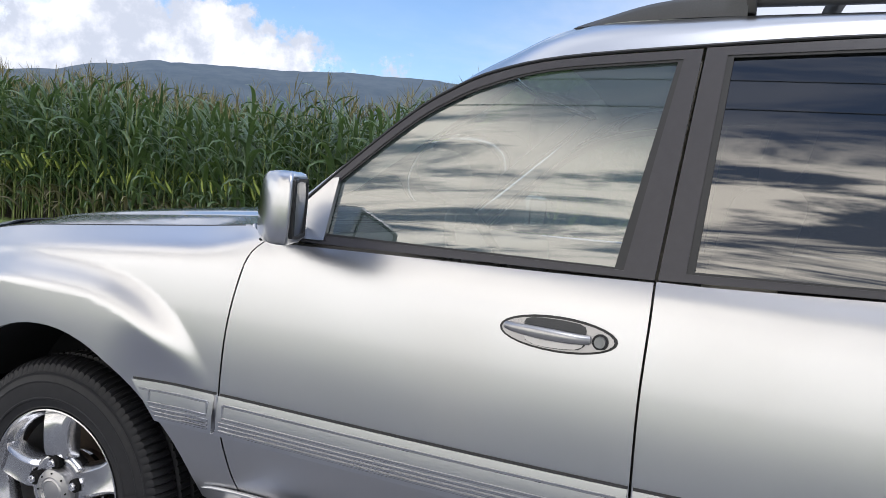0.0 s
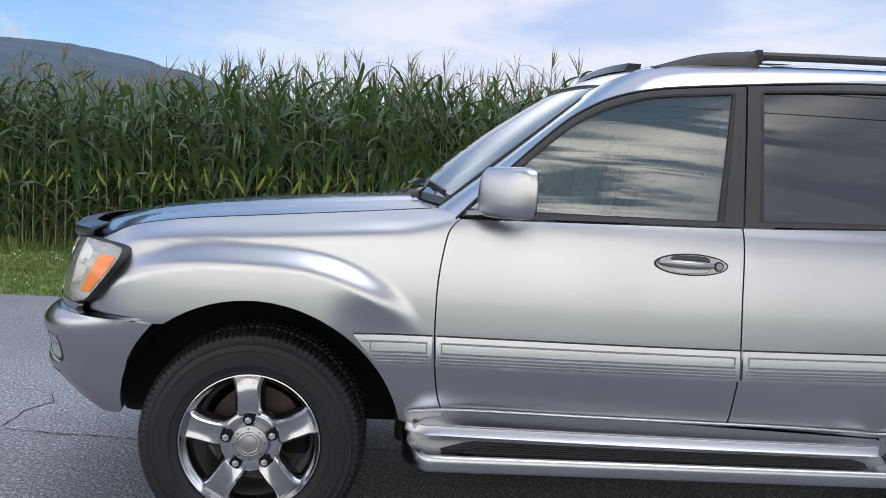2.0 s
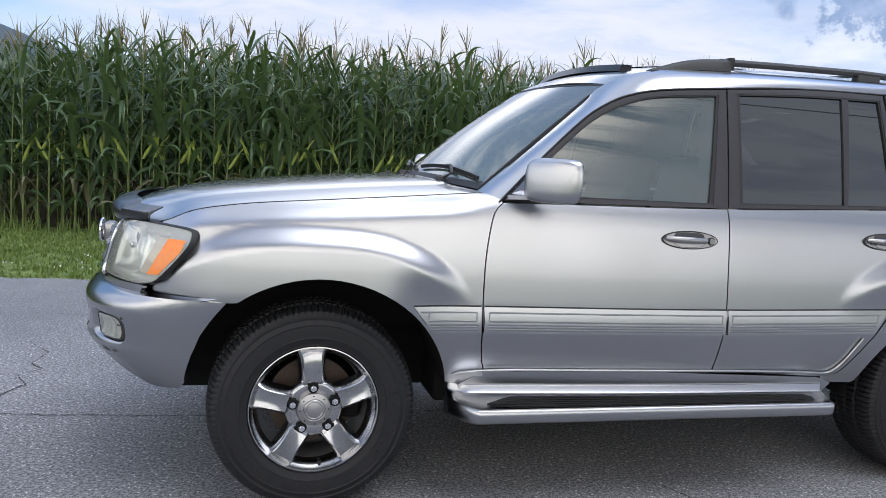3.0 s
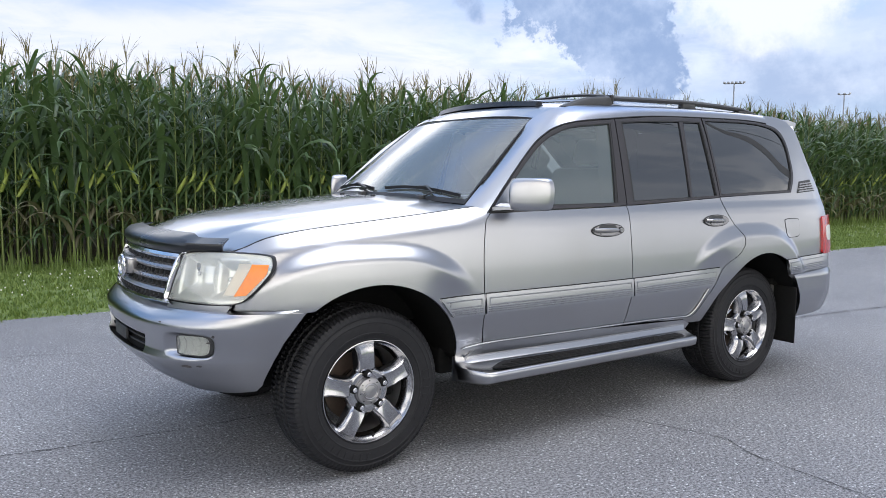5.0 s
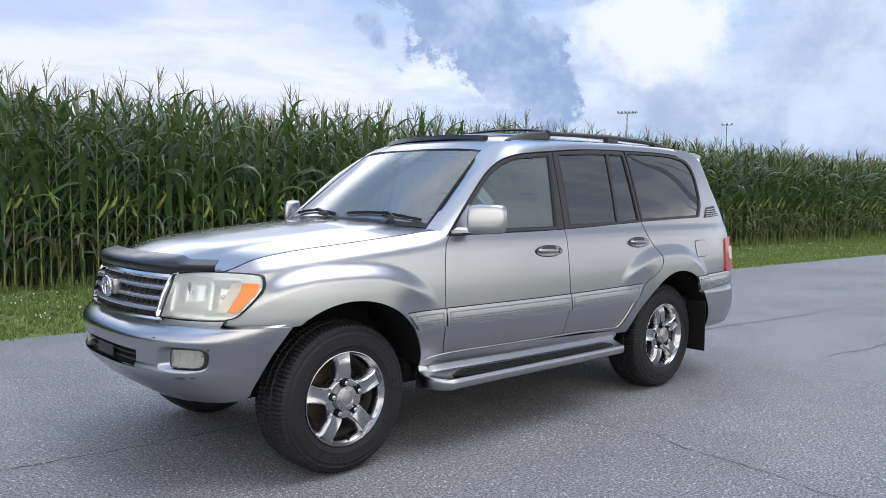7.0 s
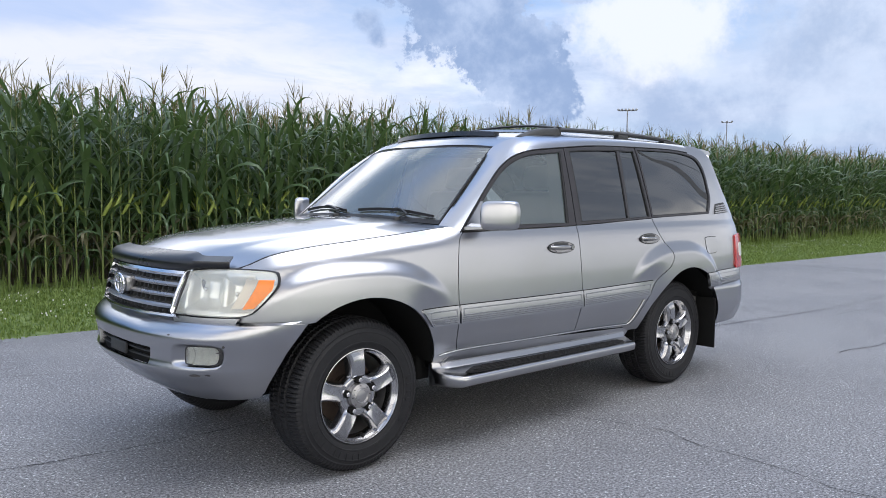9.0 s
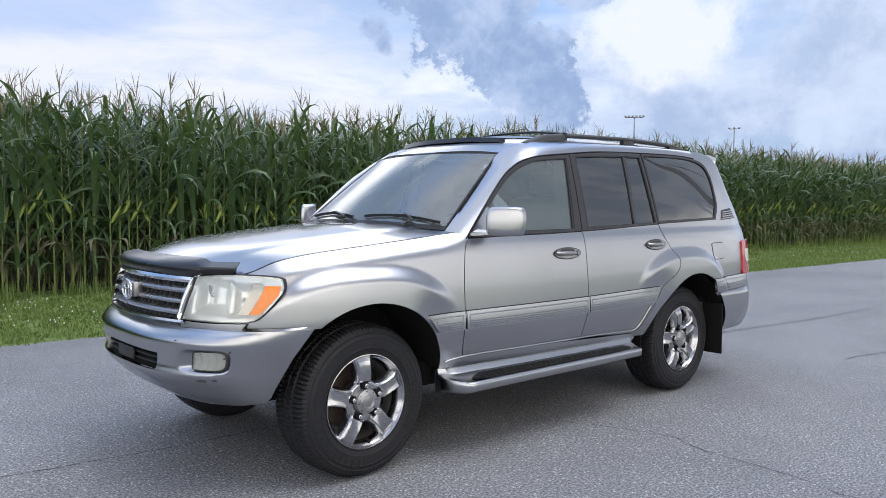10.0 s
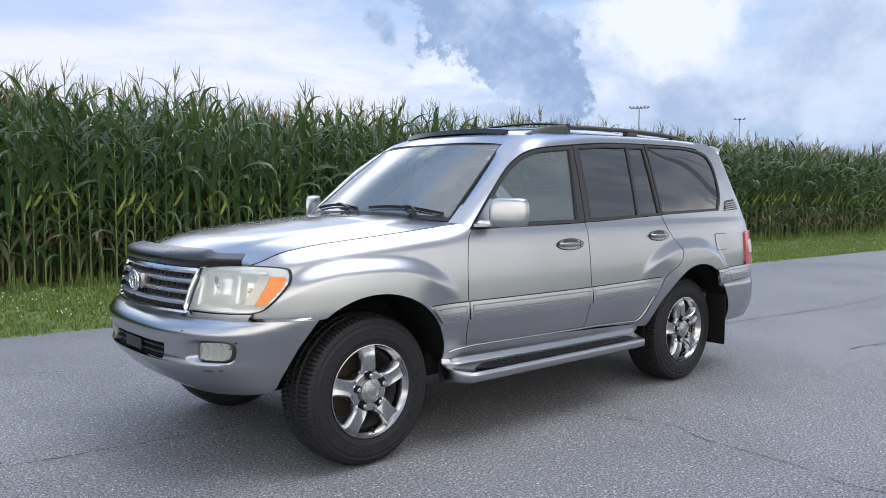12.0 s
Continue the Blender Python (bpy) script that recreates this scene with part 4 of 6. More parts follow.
    high = [(0.606, 0.742, 1.214), (0.79, 0.703, 1.365), (0.96, 0.657, 1.505), (1.07, 0.628, 1.598), (1.184, 0.602, 1.690), (1.36, 0.655, 1.756), (1.66, 0.676, 1.777), (2.0, 0.682, 1.788), (2.46, 0.686, 1.795), (2.92, 0.684, 1.795), (3.22, 0.676, 1.790)]
    rows = []
    for i in range(61):
        f = i / 6
        lo = side_skin(curve([(k, p[0]) for k, p in enumerate(low)], f), curve([(k, p[1]) for k, p in enumerate(low)], f))
        hi = Vector((curve([(k, p[0]) for k, p in enumerate(high)], f), -curve([(k, p[1]) for k, p in enumerate(high)], f), curve([(k, p[2]) for k, p in enumerate(high)], f)))
        puff = Vector((-0.25 * (1 - smooth(3, 6, f)), -0.75, 0.55)) * 0.013
        rows.append([lo + Vector((0, 0.012, 0))] + [lo.lerp(hi, k / 7) + puff * math.sin(math.pi * k / 7) for k in range(8)] + [hi + Vector((0.006, 0.008, -0.010)) * min(1, f), hi + Vector((0.040, 0.022, -0.030)) * min(1, f)])
    part("roof_side_rail", flipped(sharpen(grid_bm(rows), 60), side), PAINT, car)
    # gutter line between frame and rail
    path = [side_skin(x, z) + Vector((0, -0.001, 0)) for x, z in spline(low, False, 4)]
    part("window_seal", flipped(sweep(path, ring_section(0.004, 0.004, 6)), side), GASKET, car)
    # sill below the doors
    sill = [(0.56, 0.470), (0.664, 0.529), (1.40, 0.527), (2.17, 0.500), (2.24, 0.472), (2.20, 0.432), (0.58, 0.432)]
    sill_skin = lambda x, z: Vector((x, -half_width(x, 0.531) + 0.008 + 0.16 * (0.531 - z), z))
    part("sill", panel_mesh("sill", sill, sill_skin, LEFT, PAINT, 0.03, 0.02, (), side), None, car)
    rise = line([(0.530, 0.519), (0.60, 0.530), (0.70, 0.537), (0.90, 0.539), (1.70, 0.537), (2.05, 0.529), (2.17, 0.523), (2.215, 0.534), (2.255, 0.580), (2.31, 0.690)])
    path = [side_skin(x, z) + Vector((0, -0.006 - 0.002 * smooth(0.53, 0.62, x), 0)) for x, z in rise]
    part("sill_bead", flipped(sweep(path, lambda f: ring_section(0.0065, 0.0055 * smooth(-0.01, 0.05, f) + 0.0005, 10)), side), PAINT, car)
    # wheel-well liners
    for cx, r, x0, x1 in ((0.02, 0.508, 11, 152), (2.86, 0.505, 2, 178)):
        rows = []
        for i in range(31):
            a = radians(x0 + (x1 - x0) * i / 30)
            p = (cx + r * math.cos(a), 0.385 + r * math.sin(a))
            edge = 0.93 if p[1] > 0.35 else 0.80
            wide = min(edge, half_width(p[0], max(0.45, p[1])) - 0.012)
            rows.append([(p[0], -wide, p[1]), (p[0], -0.70, p[1]), (p[0], -0.50, p[1])])
        rows2 = [[row[2], (cx, -0.50, 0.42)] for row in rows]
        bm = grid_bm(rows)
        part("wheel_liner", flipped(bm, side), DARK, car)
        part("wheel_liner", flipped(grid_bm(rows2), side), DARK, car)
    # dark curve laid on the last pane, standing in for a reflection
    strap = [(2.50, 1.715), (2.56, 1.690), (2.68, 1.655), (2.82, 1.635), (2.96, 1.600), (3.10, 1.530), (3.22, 1.440), (3.335, 1.385)]
    top_edge, low_edge = [], []
    for i, (x, z) in enumerate(spline(strap, False, 4)):
        wide = 0.007 + 0.019 * smooth(2, 24, i)
        top_edge.append((x + wide * 0.35, z + wide))
        low_edge.append((x - wide * 0.35, z - wide))
    side_panel("strap", top_edge + low_edge[::-1], rear, GASKET, -0.004, 0.04, 0.003, side, "dark curved reflection painted on the privacy pane")
    # running board
    rows = []
    stations = [(0.526 + 0.085 * (q / 10) ** 1.25, 0.25 + 0.75 * (1.35 * q / 10 - 0.35 * (q / 10) ** 3)) for q in range(10)]
    stations += [(0.611 + 1.548 * i / 30, 1.0) for i in range(31)] + [(2.172, 0.995), (2.182, 0.98), (2.188, 0.95)]
    for x, k in stations:
        b, out_y = board_root(x), 0.990
        root = b - 0.06
        profile = ((root, 0.345), (root, 0.466), (b + 0.002, 0.473), (b + 0.005, 0.470), (b + 0.0085, 0.444), (b + 0.018, 0.4395), (b + 0.028, 0.434), (out_y - 0.024, 0.414), (out_y - 0.013, 0.418), (out_y - 0.003, 0.411), (out_y, 0.397), (out_y - 0.004, 0.368), (out_y - 0.03, 0.352))
        rows.append([Vector((x, -root - (yy - root) * k, zz + (0.010 * (1 - k) if 0.40 < zz < 0.45 else 0))) for yy, zz in profile])
    board = part("running_board", flipped(sharpen(grid_bm(rows, True, True, True), 75), side), PAINT, car, "silver running board with black tread")
    rows = []
    for i in range(41):
        f = i / 40
        x = 0.615 + 1.53 * f
        tip = min(smooth(0.0, 0.11, f), smooth(1.0, 0.95, f))
        a, b = Vector((x, -board_root(x) - 0.030, 0.4365)), Vector((x, -0.967, 0.4185))
        mid = a.lerp(b, 0.70)
        rows.append([mid.lerp(a, tip * 0.97), mid.lerp(a, tip * 0.66), mid.lerp(a, tip * 0.33), mid, mid.lerp(b, tip * 0.5), mid.lerp(b, tip * 0.95)])
    tread = part("tread", flipped(grid_bm(rows), side), TREAD, board)
    for k in range(5):
        path = [Vector((x, -board_root(x) - 0.030, 0.4365)).lerp(Vector((x, -0.966, 0.4185)), 0.14 + 0.18 * k) + Vector((0, -0.0015, 0.003)) for x in [0.66 + 0.07 * abs(k - 3) + (1.40 - 0.12 * abs(k - 3)) * i / 12 for i in range(13)]]
        part("tread_rib", flipped(sweep(path, [(-0.003, -0.002), (0.003, -0.002), (0.002, 0.0025), (-0.002, 0.0025)]), side), TREAD, tread)
    # door mirror
    plan = spline([(0.728, -0.955), (0.752, -1.000), (0.806, -1.062), (0.850, -1.094), (0.882, -1.099), (0.896, -1.085), (0.852, -0.962), (0.84, -0.945), (0.768, -0.940)], True, 4)
    cx, cy = 0.835, -1.015
    rows = []
    for z, k in ((1.2015, 0.50), (1.204, 0.74), (1.211, 0.87), (1.224, 0.945), (1.245, 0.985), (1.28, 1.0), (1.312, 0.985), (1.335, 0.945), (1.350, 0.88), (1.359, 0.76), (1.363, 0.50)):
        rows.append([Vector((cx + (x - cx) * k + 0.035 * (z - 1.28), cy + (y - cy) * k, z)) for x, y in plan])
    mirror = part("side_mirror", flipped(sharpen(grid_bm(rows, True, True, True), 60), side), PAINT, car, "silver door mirror housing")
    face = [(0.9000 - 0.36 * (y + 1.085), y, z) for y, z in spline([(-0.960, 1.232), (-0.960, 1.335), (-0.978, 1.348), (-1.072, 1.345), (-1.084, 1.33), (-1.082, 1.235), (-1.068, 1.218), (-0.975, 1.218)], True, 3)]
    rows = [[Vector((x - 0.012, cy + (y - cy), z)) for x, y, z in face], [Vector((x, y, z)) for x, y, z in face], [Vector((x, cy + (y - cy) * 0.9, 1.283 + (z - 1.283) * 0.9)) for x, y, z in face], [Vector((x - 0.024, cy + (y - cy) * 0.80, 1.283 + (z - 1.283) * 0.86)) for x, y, z in face]]
    part("mirror_bezel", flipped(sharpen(grid_bm(rows, True), 40), side), GASKET, mirror)
    bm = bmesh.new()
    bm.faces.new([bm.verts.new((x - 0.022, cy + (y - cy) * 0.84, 1.283 + (z - 1.283) * 0.88)) for x, y, z in face])
    bmesh.ops.recalc_face_normals(bm, faces=bm.faces)
    part("mirror_glass", flipped(bm, side), MIRROR, mirror)
    rows = []
    for k in range(7):
        f = k / 6
        a = Vector((0.700 + 0.060 * f, -0.862 - 0.098 * f, 1.200 + 0.008 * f))
        b = Vector((0.800 + 0.055 * f, -0.862 - 0.098 * f, 1.206 + 0.008 * f))
        up = 0.034 - 0.008 * f
        rows.append([a, a.lerp(b, 0.5) - Vector((0, 0, 0.006)), b, b + Vector((0, 0, up * 0.8)), a.lerp(b, 0.5) + Vector((0, 0, up)), a + Vector((0, 0, up * 0.5))])
    part("mirror_arm", flipped(sharpen(grid_bm(rows, True, True, True), 60), side), PAINT, mirror)
    sail = [(0.697, 1.203), (0.856, 1.207), (0.863, 1.360), (0.847, 1.357), (0.79, 1.300)]
    side_panel("mirror_base", sail, mirror, PAINT, 0.010, 0.03, 0.012, side)
    # roof rail
    ye = 0.632
    path = [(1.36, 1.762), (1.43, 1.785), (1.52, 1.812), (1.62, 1.828), (1.735, 1.836)]
    rows = []
    for x, z in spline(path, False, 4):
        floor_z = curve([(1.3, 1.755), (1.6, 1.782), (2.4, 1.803)], x) - 0.004
        w = 0.030 + 0.006 * smooth(1.36, 1.7, x)
        rows.append([Vector((x, -ye - w, floor_z)), Vector((x, -ye - w * 0.9, z - 0.012)), Vector((x, -ye - w * 0.5, z)), Vector((x, -ye + w * 0.5, z)), Vector((x, -ye + w * 0.9, z - 0.012)), Vector((x, -ye + w, floor_z))])
    rail = part("roof_rail", flipped(sharpen(grid_bm(rows, True, True, True), 45), side), PLASTIC, car, "black roof rail")
    path = [(1.70, -ye, 1.824), (2.0, -ye, 1.832), (2.4, -ye, 1.838), (2.8, -ye, 1.832), (3.02, -ye, 1.822), (3.13, -ye, 1.805), (3.20, -ye, 1.788)]
    part("rail_bar", flipped(sweep(path, ring_section(0.024, 0.015, 10)), side), PLASTIC, rail)
    part("rail_foot", flipped(rounded_box(2.40, 2.52, -ye - 0.022, -ye + 0.022, 1.795, 1.832, 0.006), side), PLASTIC, rail)
    part("rail_foot", flipped(rounded_box(2.98, 3.14, -ye - 0.024, -ye + 0.024, 1.785, 1.815, 0.006), side), PLASTIC, rail)
    part("rail_cap", flipped(rounded_box(1.728, 1.752, -ye - 0.034, -ye + 0.034, 1.79, 1.843, 0.004), side), GASKET, rail)
    # tail lamp, rear bumper end, mud flap
    lamp = side_panel("tail_light", spline([(3.648, 0.832), (3.80, 0.835), (3.83, 0.85), (3.828, 1.075), (3.79, 1.094), (3.668, 1.092), (3.650, 1.05), (3.640, 0.9)], True, 4), car, RED_LENS, 0.012, 0.03, 0.03, side, "red tail light")
    side_panel("reverse_lens", spline([(3.715, 0.93), (3.812, 0.93), (3.812, 1.02), (3.715, 1.02)], True, 3), lamp, WHITE_LENS, 0.015, 0.04, 0.004, side)
    end = spline([(3.235, 0.724, 1), (3.70, 0.731), (3.93, 0.736), (4.015, 0.72), (4.035, 0.64), (4.005, 0.53), (3.90, 0.455), (3.64, 0.412), (3.385, 0.400, 1), (3.345, 0.52), (3.29, 0.640)], True, 5)
    tail_skin = lambda x, z: Vector((x, -(0.958 - 0.30 * max(0.0, (x - 3.55) / 0.5) ** 2.4 - 1.6 * max(0.0, 0.60 - z) ** 2 - 3.0 * max(0.0, z - 0.69) ** 1.5), z))
    part("rear_bumper", panel_mesh("rear_bumper", end, tail_skin, LEFT, PAINT, 0.02, 0.03, (), side), None, car)
    part("mud_flap", flipped(rounded_box(3.262, 3.276, -0.965, -0.72, 0.235, 0.62, 0.005), side), DARK, car, "black rubber mud flap")
    part("wheel_well_frame", flipped(rounded_box(0.50, 0.62, -0.70, -0.45, 0.36, 0.50, 0.02), side), DARK, car)


# ---------------------------------------------------------------- the car: hood, roof, front
def ROUND(p):
    """Outwards at the car's rounded nose."""
    return (p.x - 0.2, p.y, 0)


def hood_half(x):
    return half_width(x, curve(SEAM, x)) - 0.005


def hood_skin(x, t):
    mid = curve([(-0.80, 1.035), (-0.765, 1.055), (-0.70, 1.092), (-0.60, 1.125), (-0.50, 1.148), (-0.255, 1.183), (-0.01, 1.211), (0.24, 1.235), (0.50, 1.254), (0.64, 1.262)], x)
    edge = curve(SEAM, x)
    z = edge + (mid - edge) * (1 - abs(t) ** 2.3) + 0.007 * (1 - smooth(0.60, 0.74, abs(t))) * smooth(-0.72, -0.45, x)
    return Vector((x, t * hood_half(x), z))


def nose_line(y):
    wide = half_width(-0.30, 1.05)
    return -0.30 - 0.462 * max(0.0, 1 - (abs(y) / wide) ** 2.2) ** (1 / 2.2)


front_edge = []
for i in range(25):
    t = -1 + 2 * i / 24
    x = -0.6
    for _ in range(20):
        x = 0.5 * x + 0.5 * nose_line(t * hood_half(x) * 0.985)
    front_edge.append((max(x, -0.775), t * 0.998))
rear_edge = [(0.612 - 0.135 * (1 - (1 - 2 * i / 20) ** 2), 1 - 2 * i / 20) for i in range(21)]
hood_line = front_edge + [(-0.2, 0.998), (0.2, 0.998)] + rear_edge + [(0.2, -0.998), (-0.2, -0.998)]
hood = part("hood", panel_mesh("hood", hood_line, hood_skin, UPWARDS, PAINT, 0.035, 0.012, scale=(1, 0.8)), None, car)
for side in (1, -1):
    path = [Vector((x, -hood_half(x) - 0.0005, curve(SEAM, x) - 0.0035)) for x in [-0.56 + 1.15 * i / 30 for i in range(31)]]
    part("hood_seam", flipped(sweep(path, ring_section(0.0035, 0.0035, 6)), side), GASKET, hood)
for y in (-0.16, 0.30):
    p = hood_skin(0.44, y)
    part("washer_nozzle", rounded_box(p.x - 0.012, p.x + 0.012, p.y - 0.010, p.y + 0.010, p.z - 0.003, p.z + 0.008, 0.003), PLASTIC, hood)


def screen_skin(t, v):
    low = Vector((0.631 - 0.125 * (1 - t * t), 0.738 * t, 1.236 + 0.022 * (1 - t * t)))
    top = Vector((1.184 - 0.095 * (1 - t * t), 0.600 * t, 1.690 + 0.014 * (1 - t * t)))
    return low.lerp(top, v) + Vector((-0.6, 0, 0.75)) * 0.020 * math.sin(math.pi * v) * (1 - 0.85 * t * t)


edge = [(-0.982, 0.02), (0.982, 0.02), (0.982, 0.985), (-0.982, 0.985)]
screen = part("windshield", panel_mesh("windshield", edge, screen_skin, (-0.6, 0, 0.75), WINDSCREEN, 0.05, 0.0, scale=(0.7, 0.7)), None, car, "clear curved windshield")
screen.visible_shadow = False
outer, inner = [], []
for a, b in zip([(-0.995, -0.02), (0.995, -0.02), (0.995, 0.995), (-0.995, 0.995)], [(-0.972, 0.06), (0.972, 0.06), (0.972, 0.972), (-0.972, 0.972)]):
    outer.append(a)
    inner.append(b)
loops = []
for ring, lift in ((outer, -0.006), (outer, 0.003), ([(o[0] * 0.6 + i[0] * 0.4, o[1] * 0.6 + i[1] * 0.4) for o, i in zip(outer, inner)], 0.003), (inner, -0.004)):
    pts = []
    for k in range(4):
        p, q = ring[k], ring[(k + 1) % 4]
        for j in range(14):
            u, v = p[0] + (q[0] - p[0]) * j / 14, p[1] + (q[1] - p[1]) * j / 14
            pts.append(screen_skin(u, v) + Vector((-0.6, 0, 0.75)) * lift)
    loops.append(pts)
part("windshield_seal", sharpen(grid_bm(loops, True), 50), GASKET, screen)
rows = []
for i in range(25):
    t = -1 + 2 * i / 24
    h = Vector((0.588 - 0.115 * (1 - t * t), 0, 0))
    a = hood_skin(h.x, t) + Vector((0.004, 0, -0.016))
    b = screen_skin(t * 0.99, 0.05) + Vector((0.02, 0, -0.012))
    rows.append([a + Vector((-0.06, 0, -0.02)), a, a.lerp(b, 0.5) + Vector((0, 0, -0.006)), b])
part("cowl", grid_bm(rows), PLASTIC, car, "black plastic cowl under the windshield")


def wiper(t0, t1, pivot):
    """An arm from its pivot on the cowl to the blade that lies along the foot of the glass."""
    n = Vector((-0.6, 0, 0.75))
    blade_line = [screen_skin(t0 + (t1 - t0) * i / 10, 0.050 + 0.040 * math.sin(math.pi * i / 10 * 0.9)) + n * 0.012 for i in range(11)]
    arm = part("wiper", sweep([screen_skin(pivot, -0.01) + n * 0.012, screen_skin(pivot * 0.7 + t0 * 0.3, 0.03) + n * 0.030, blade_line[4] + n * 0.018, blade_line[5] + n * 0.010], ring_section(0.008, 0.005, 8)), PLASTIC, car, "black windshield wiper")
    part("wiper_blade", sweep(blade_line, [(-0.004, -0.008), (0.004, -0.008), (0.006, 0.008), (-0.006, 0.008)]), GASKET, arm)
    part("wiper_pivot", rounded_box(-0.02, 0.02, -0.02, 0.02, -0.012, 0.018, 0.006, 2, lambda c: screen_skin(pivot, -0.02) + n * 0.01 + Vector(c)), PLASTIC, arm)


wiper(-0.93, -0.14, -0.62)
wiper(0.02, 0.80, 0.12)


def roof_half(x):
    return curve([(1.08, 0.585), (1.184, 0.602), (1.36, 0.655), (1.66, 0.676), (2.0, 0.682), (2.46, 0.686), (2.92, 0.684), (3.22, 0.676), (3.5, 0.655), (3.65, 0.64)], x)


def roof_skin(x, t):
    edge = curve([(1.08, 1.66), (1.184, 1.690), (1.36, 1.756), (1.66, 1.777), (2.0, 1.788), (2.46, 1.795), (2.92, 1.795), (3.22, 1.790), (3.5, 1.765), (3.65, 1.74)], x)
    mid = curve([(1.06, 1.690), (1.10, 1.712), (1.20, 1.757), (1.305, 1.790), (1.6, 1.838), (1.858, 1.856), (2.4, 1.867), (3.0, 1.861), (3.4, 1.838), (3.65, 1.80)], x)
    return Vector((x, t * roof_half(x), edge + (mid - edge) * (1 - abs(t) ** 2.4)))


lip_line = [(1.089 + 0.095 * (-1 + 2 * i / 20) ** 2, (-1 + 2 * i / 20) * 0.998) for i in range(21)]
roof_line = lip_line + [(x, 0.998) for x in (1.4, 2.0, 2.6, 3.2, 3.42)] + [(3.56, 0.7), (3.58, 0.0), (3.56, -0.7)] + [(x, -0.998) for x in (3.42, 3.2, 2.6, 2.0, 1.4)]
roof = part("roof", panel_mesh("roof", roof_line, roof_skin, UPWARDS, PAINT, 0.05, 0.014, scale=(1, 0.65)), None, car)
path = [roof_skin(1.38 - 0.10 * (1 - t * t), t) + Vector((0, 0, 0.013 + 0.010 * (1 - t * t))) for t in [-0.74 + 1.48 * i / 20 for i in range(21)]]
part("sunroof_deflector", sweep(path, [(-0.035, -0.026), (0.030, -0.018), (0.034, 0.006), (-0.020, 0.004)]), SHIELD, roof, "smoked sunroof wind deflector")
part("sunroof", panel_mesh("sunroof", spline([(1.44, -0.62), (1.44, 0.62), (1.98, 0.62), (1.98, -0.62)], True, 6), raised(roof_skin, 0.004, UPWARDS), UPWARDS, PRIVACY, 0.06, 0.006, scale=(1, 0.65)), None, roof, "tinted glass sunroof")
for x in (1.92, 2.75):
    path = [roof_skin(x, t) + Vector((0, 0, 0.030)) for t in [-0.93 + 1.86 * i / 16 for i in range(17)]]
    part("cross_bar", sweep(path, ring_section(0.022, 0.009, 8)), PLASTIC, roof, "black roof cross bar")
rows = []
for i in range(25):
    t = -1 + 2 * i / 24
    e = roof_skin(3.50, t * 0.985)
    back = Vector((3.775 - 0.05 * t * t, 0.615 * t, 1.792 - 0.028 * t * t))
    rows.append([e + Vector((0, 0, 0.004)), e.lerp(back, 0.5) + Vector((0, 0, 0.012)), back, back + Vector((0.012, 0, -0.014)), back + Vector((-0.004, 0, -0.040)), e.lerp(back, 0.4) + Vector((0, 0, -0.045)), e + Vector((0.02, 0, -0.05))])
part("spoiler", sharpen(grid_bm(rows, True, True, True), 60), PAINT, car, "silver roof spoiler")


# tailgate, rear glass, rear bumper
def gate_skin(y, z):
    x = curve([(0.40, 3.96), (0.80, 3.80), (0.83, 3.775), (1.10, 3.770), (1.25, 3.73), (1.48, 3.62), (1.75, 3.52)], z)
    return Vector((x + 0.06 * (1 - (y / 0.85) ** 2), y, z))


def gate_half(z):
    return half_width(curve([(0.80, 3.77), (1.10, 3.766), (1.25, 3.725), (1.48, 3.607), (1.75, 3.50)], z), z) - 0.01


zs = [0.83 + 0.9 * i / 14 for i in range(15)]
gate = part("tailgate", panel_mesh("tailgate", [(-gate_half(z), z) for z in zs] + [(gate_half(z), z) for z in reversed(zs)], gate_skin, (1, 0, 0), PAINT, 0.06, 0.02), None, car)
part("rear_glass", panel_mesh("rear_glass", spline([(-0.66, 1.30), (-0.57, 1.66), (0.57, 1.66), (0.66, 1.30)], True, 5), raised(gate_skin, 0.006, (1, 0, 0)), (1, 0, 0), PRIVACY, 0.06, 0.006), None, gate, "dark privacy-tinted window")
part("rear_bumper", rounded_box(3.78, 4.06, -0.66, 0.66, 0.46, 0.74, 0.06, 4), PAINT, car)


# bumper
def both(skin):
    def full(s, z):
        p = skin(abs(s), z)
        return p if s >= 0 else Vector((p.x, -p.y, p.z))
    return full


def bs(y, z):
    return s_of_y(NOSE_BUMPER, 2.6, y, z)


def bx(x, z):
    return s_of_x(NOSE_BUMPER, 2.6, x, z)


arch_edge = [(bx(x, z), z) for x, z in ((-0.312, 0.788), (-0.350, 0.742), (-0.402, 0.66), (-0.436, 0.56), (-0.456, 0.460), (-0.472, 0.432))]
bottom = [(bx(-0.56, 0.43), 0.422), (bx(-0.66, 0.42), 0.414), (0.42, 0.412), (0.2, 0.408)]
half = arch_edge + bottom
bumper_line = [(s, z) for s, z in half] + [(-s, z) for s, z in reversed(half)] + [(-0.9, 0.795), (-0.6, 0.795), (0.0, 0.795), (0.6, 0.795), (0.9, 0.795)]
pod = (bs(0.495, 0.65), bs(0.735, 0.65))


def dented(s, z):
    """The bumper's face with a rounded hollow round each fog lamp."""
    u = (abs(s) - (pod[0] + pod[1]) / 2) / ((pod[1] - pod[0]) / 2)
    d = (abs(u) ** 4 + abs((z - 0.652) / 0.060) ** 4) ** 0.25
    return both(BUMPER)(s, z) + Vector((0.030 * (1 - smooth(0.62, 1.0, d)), 0, 0))


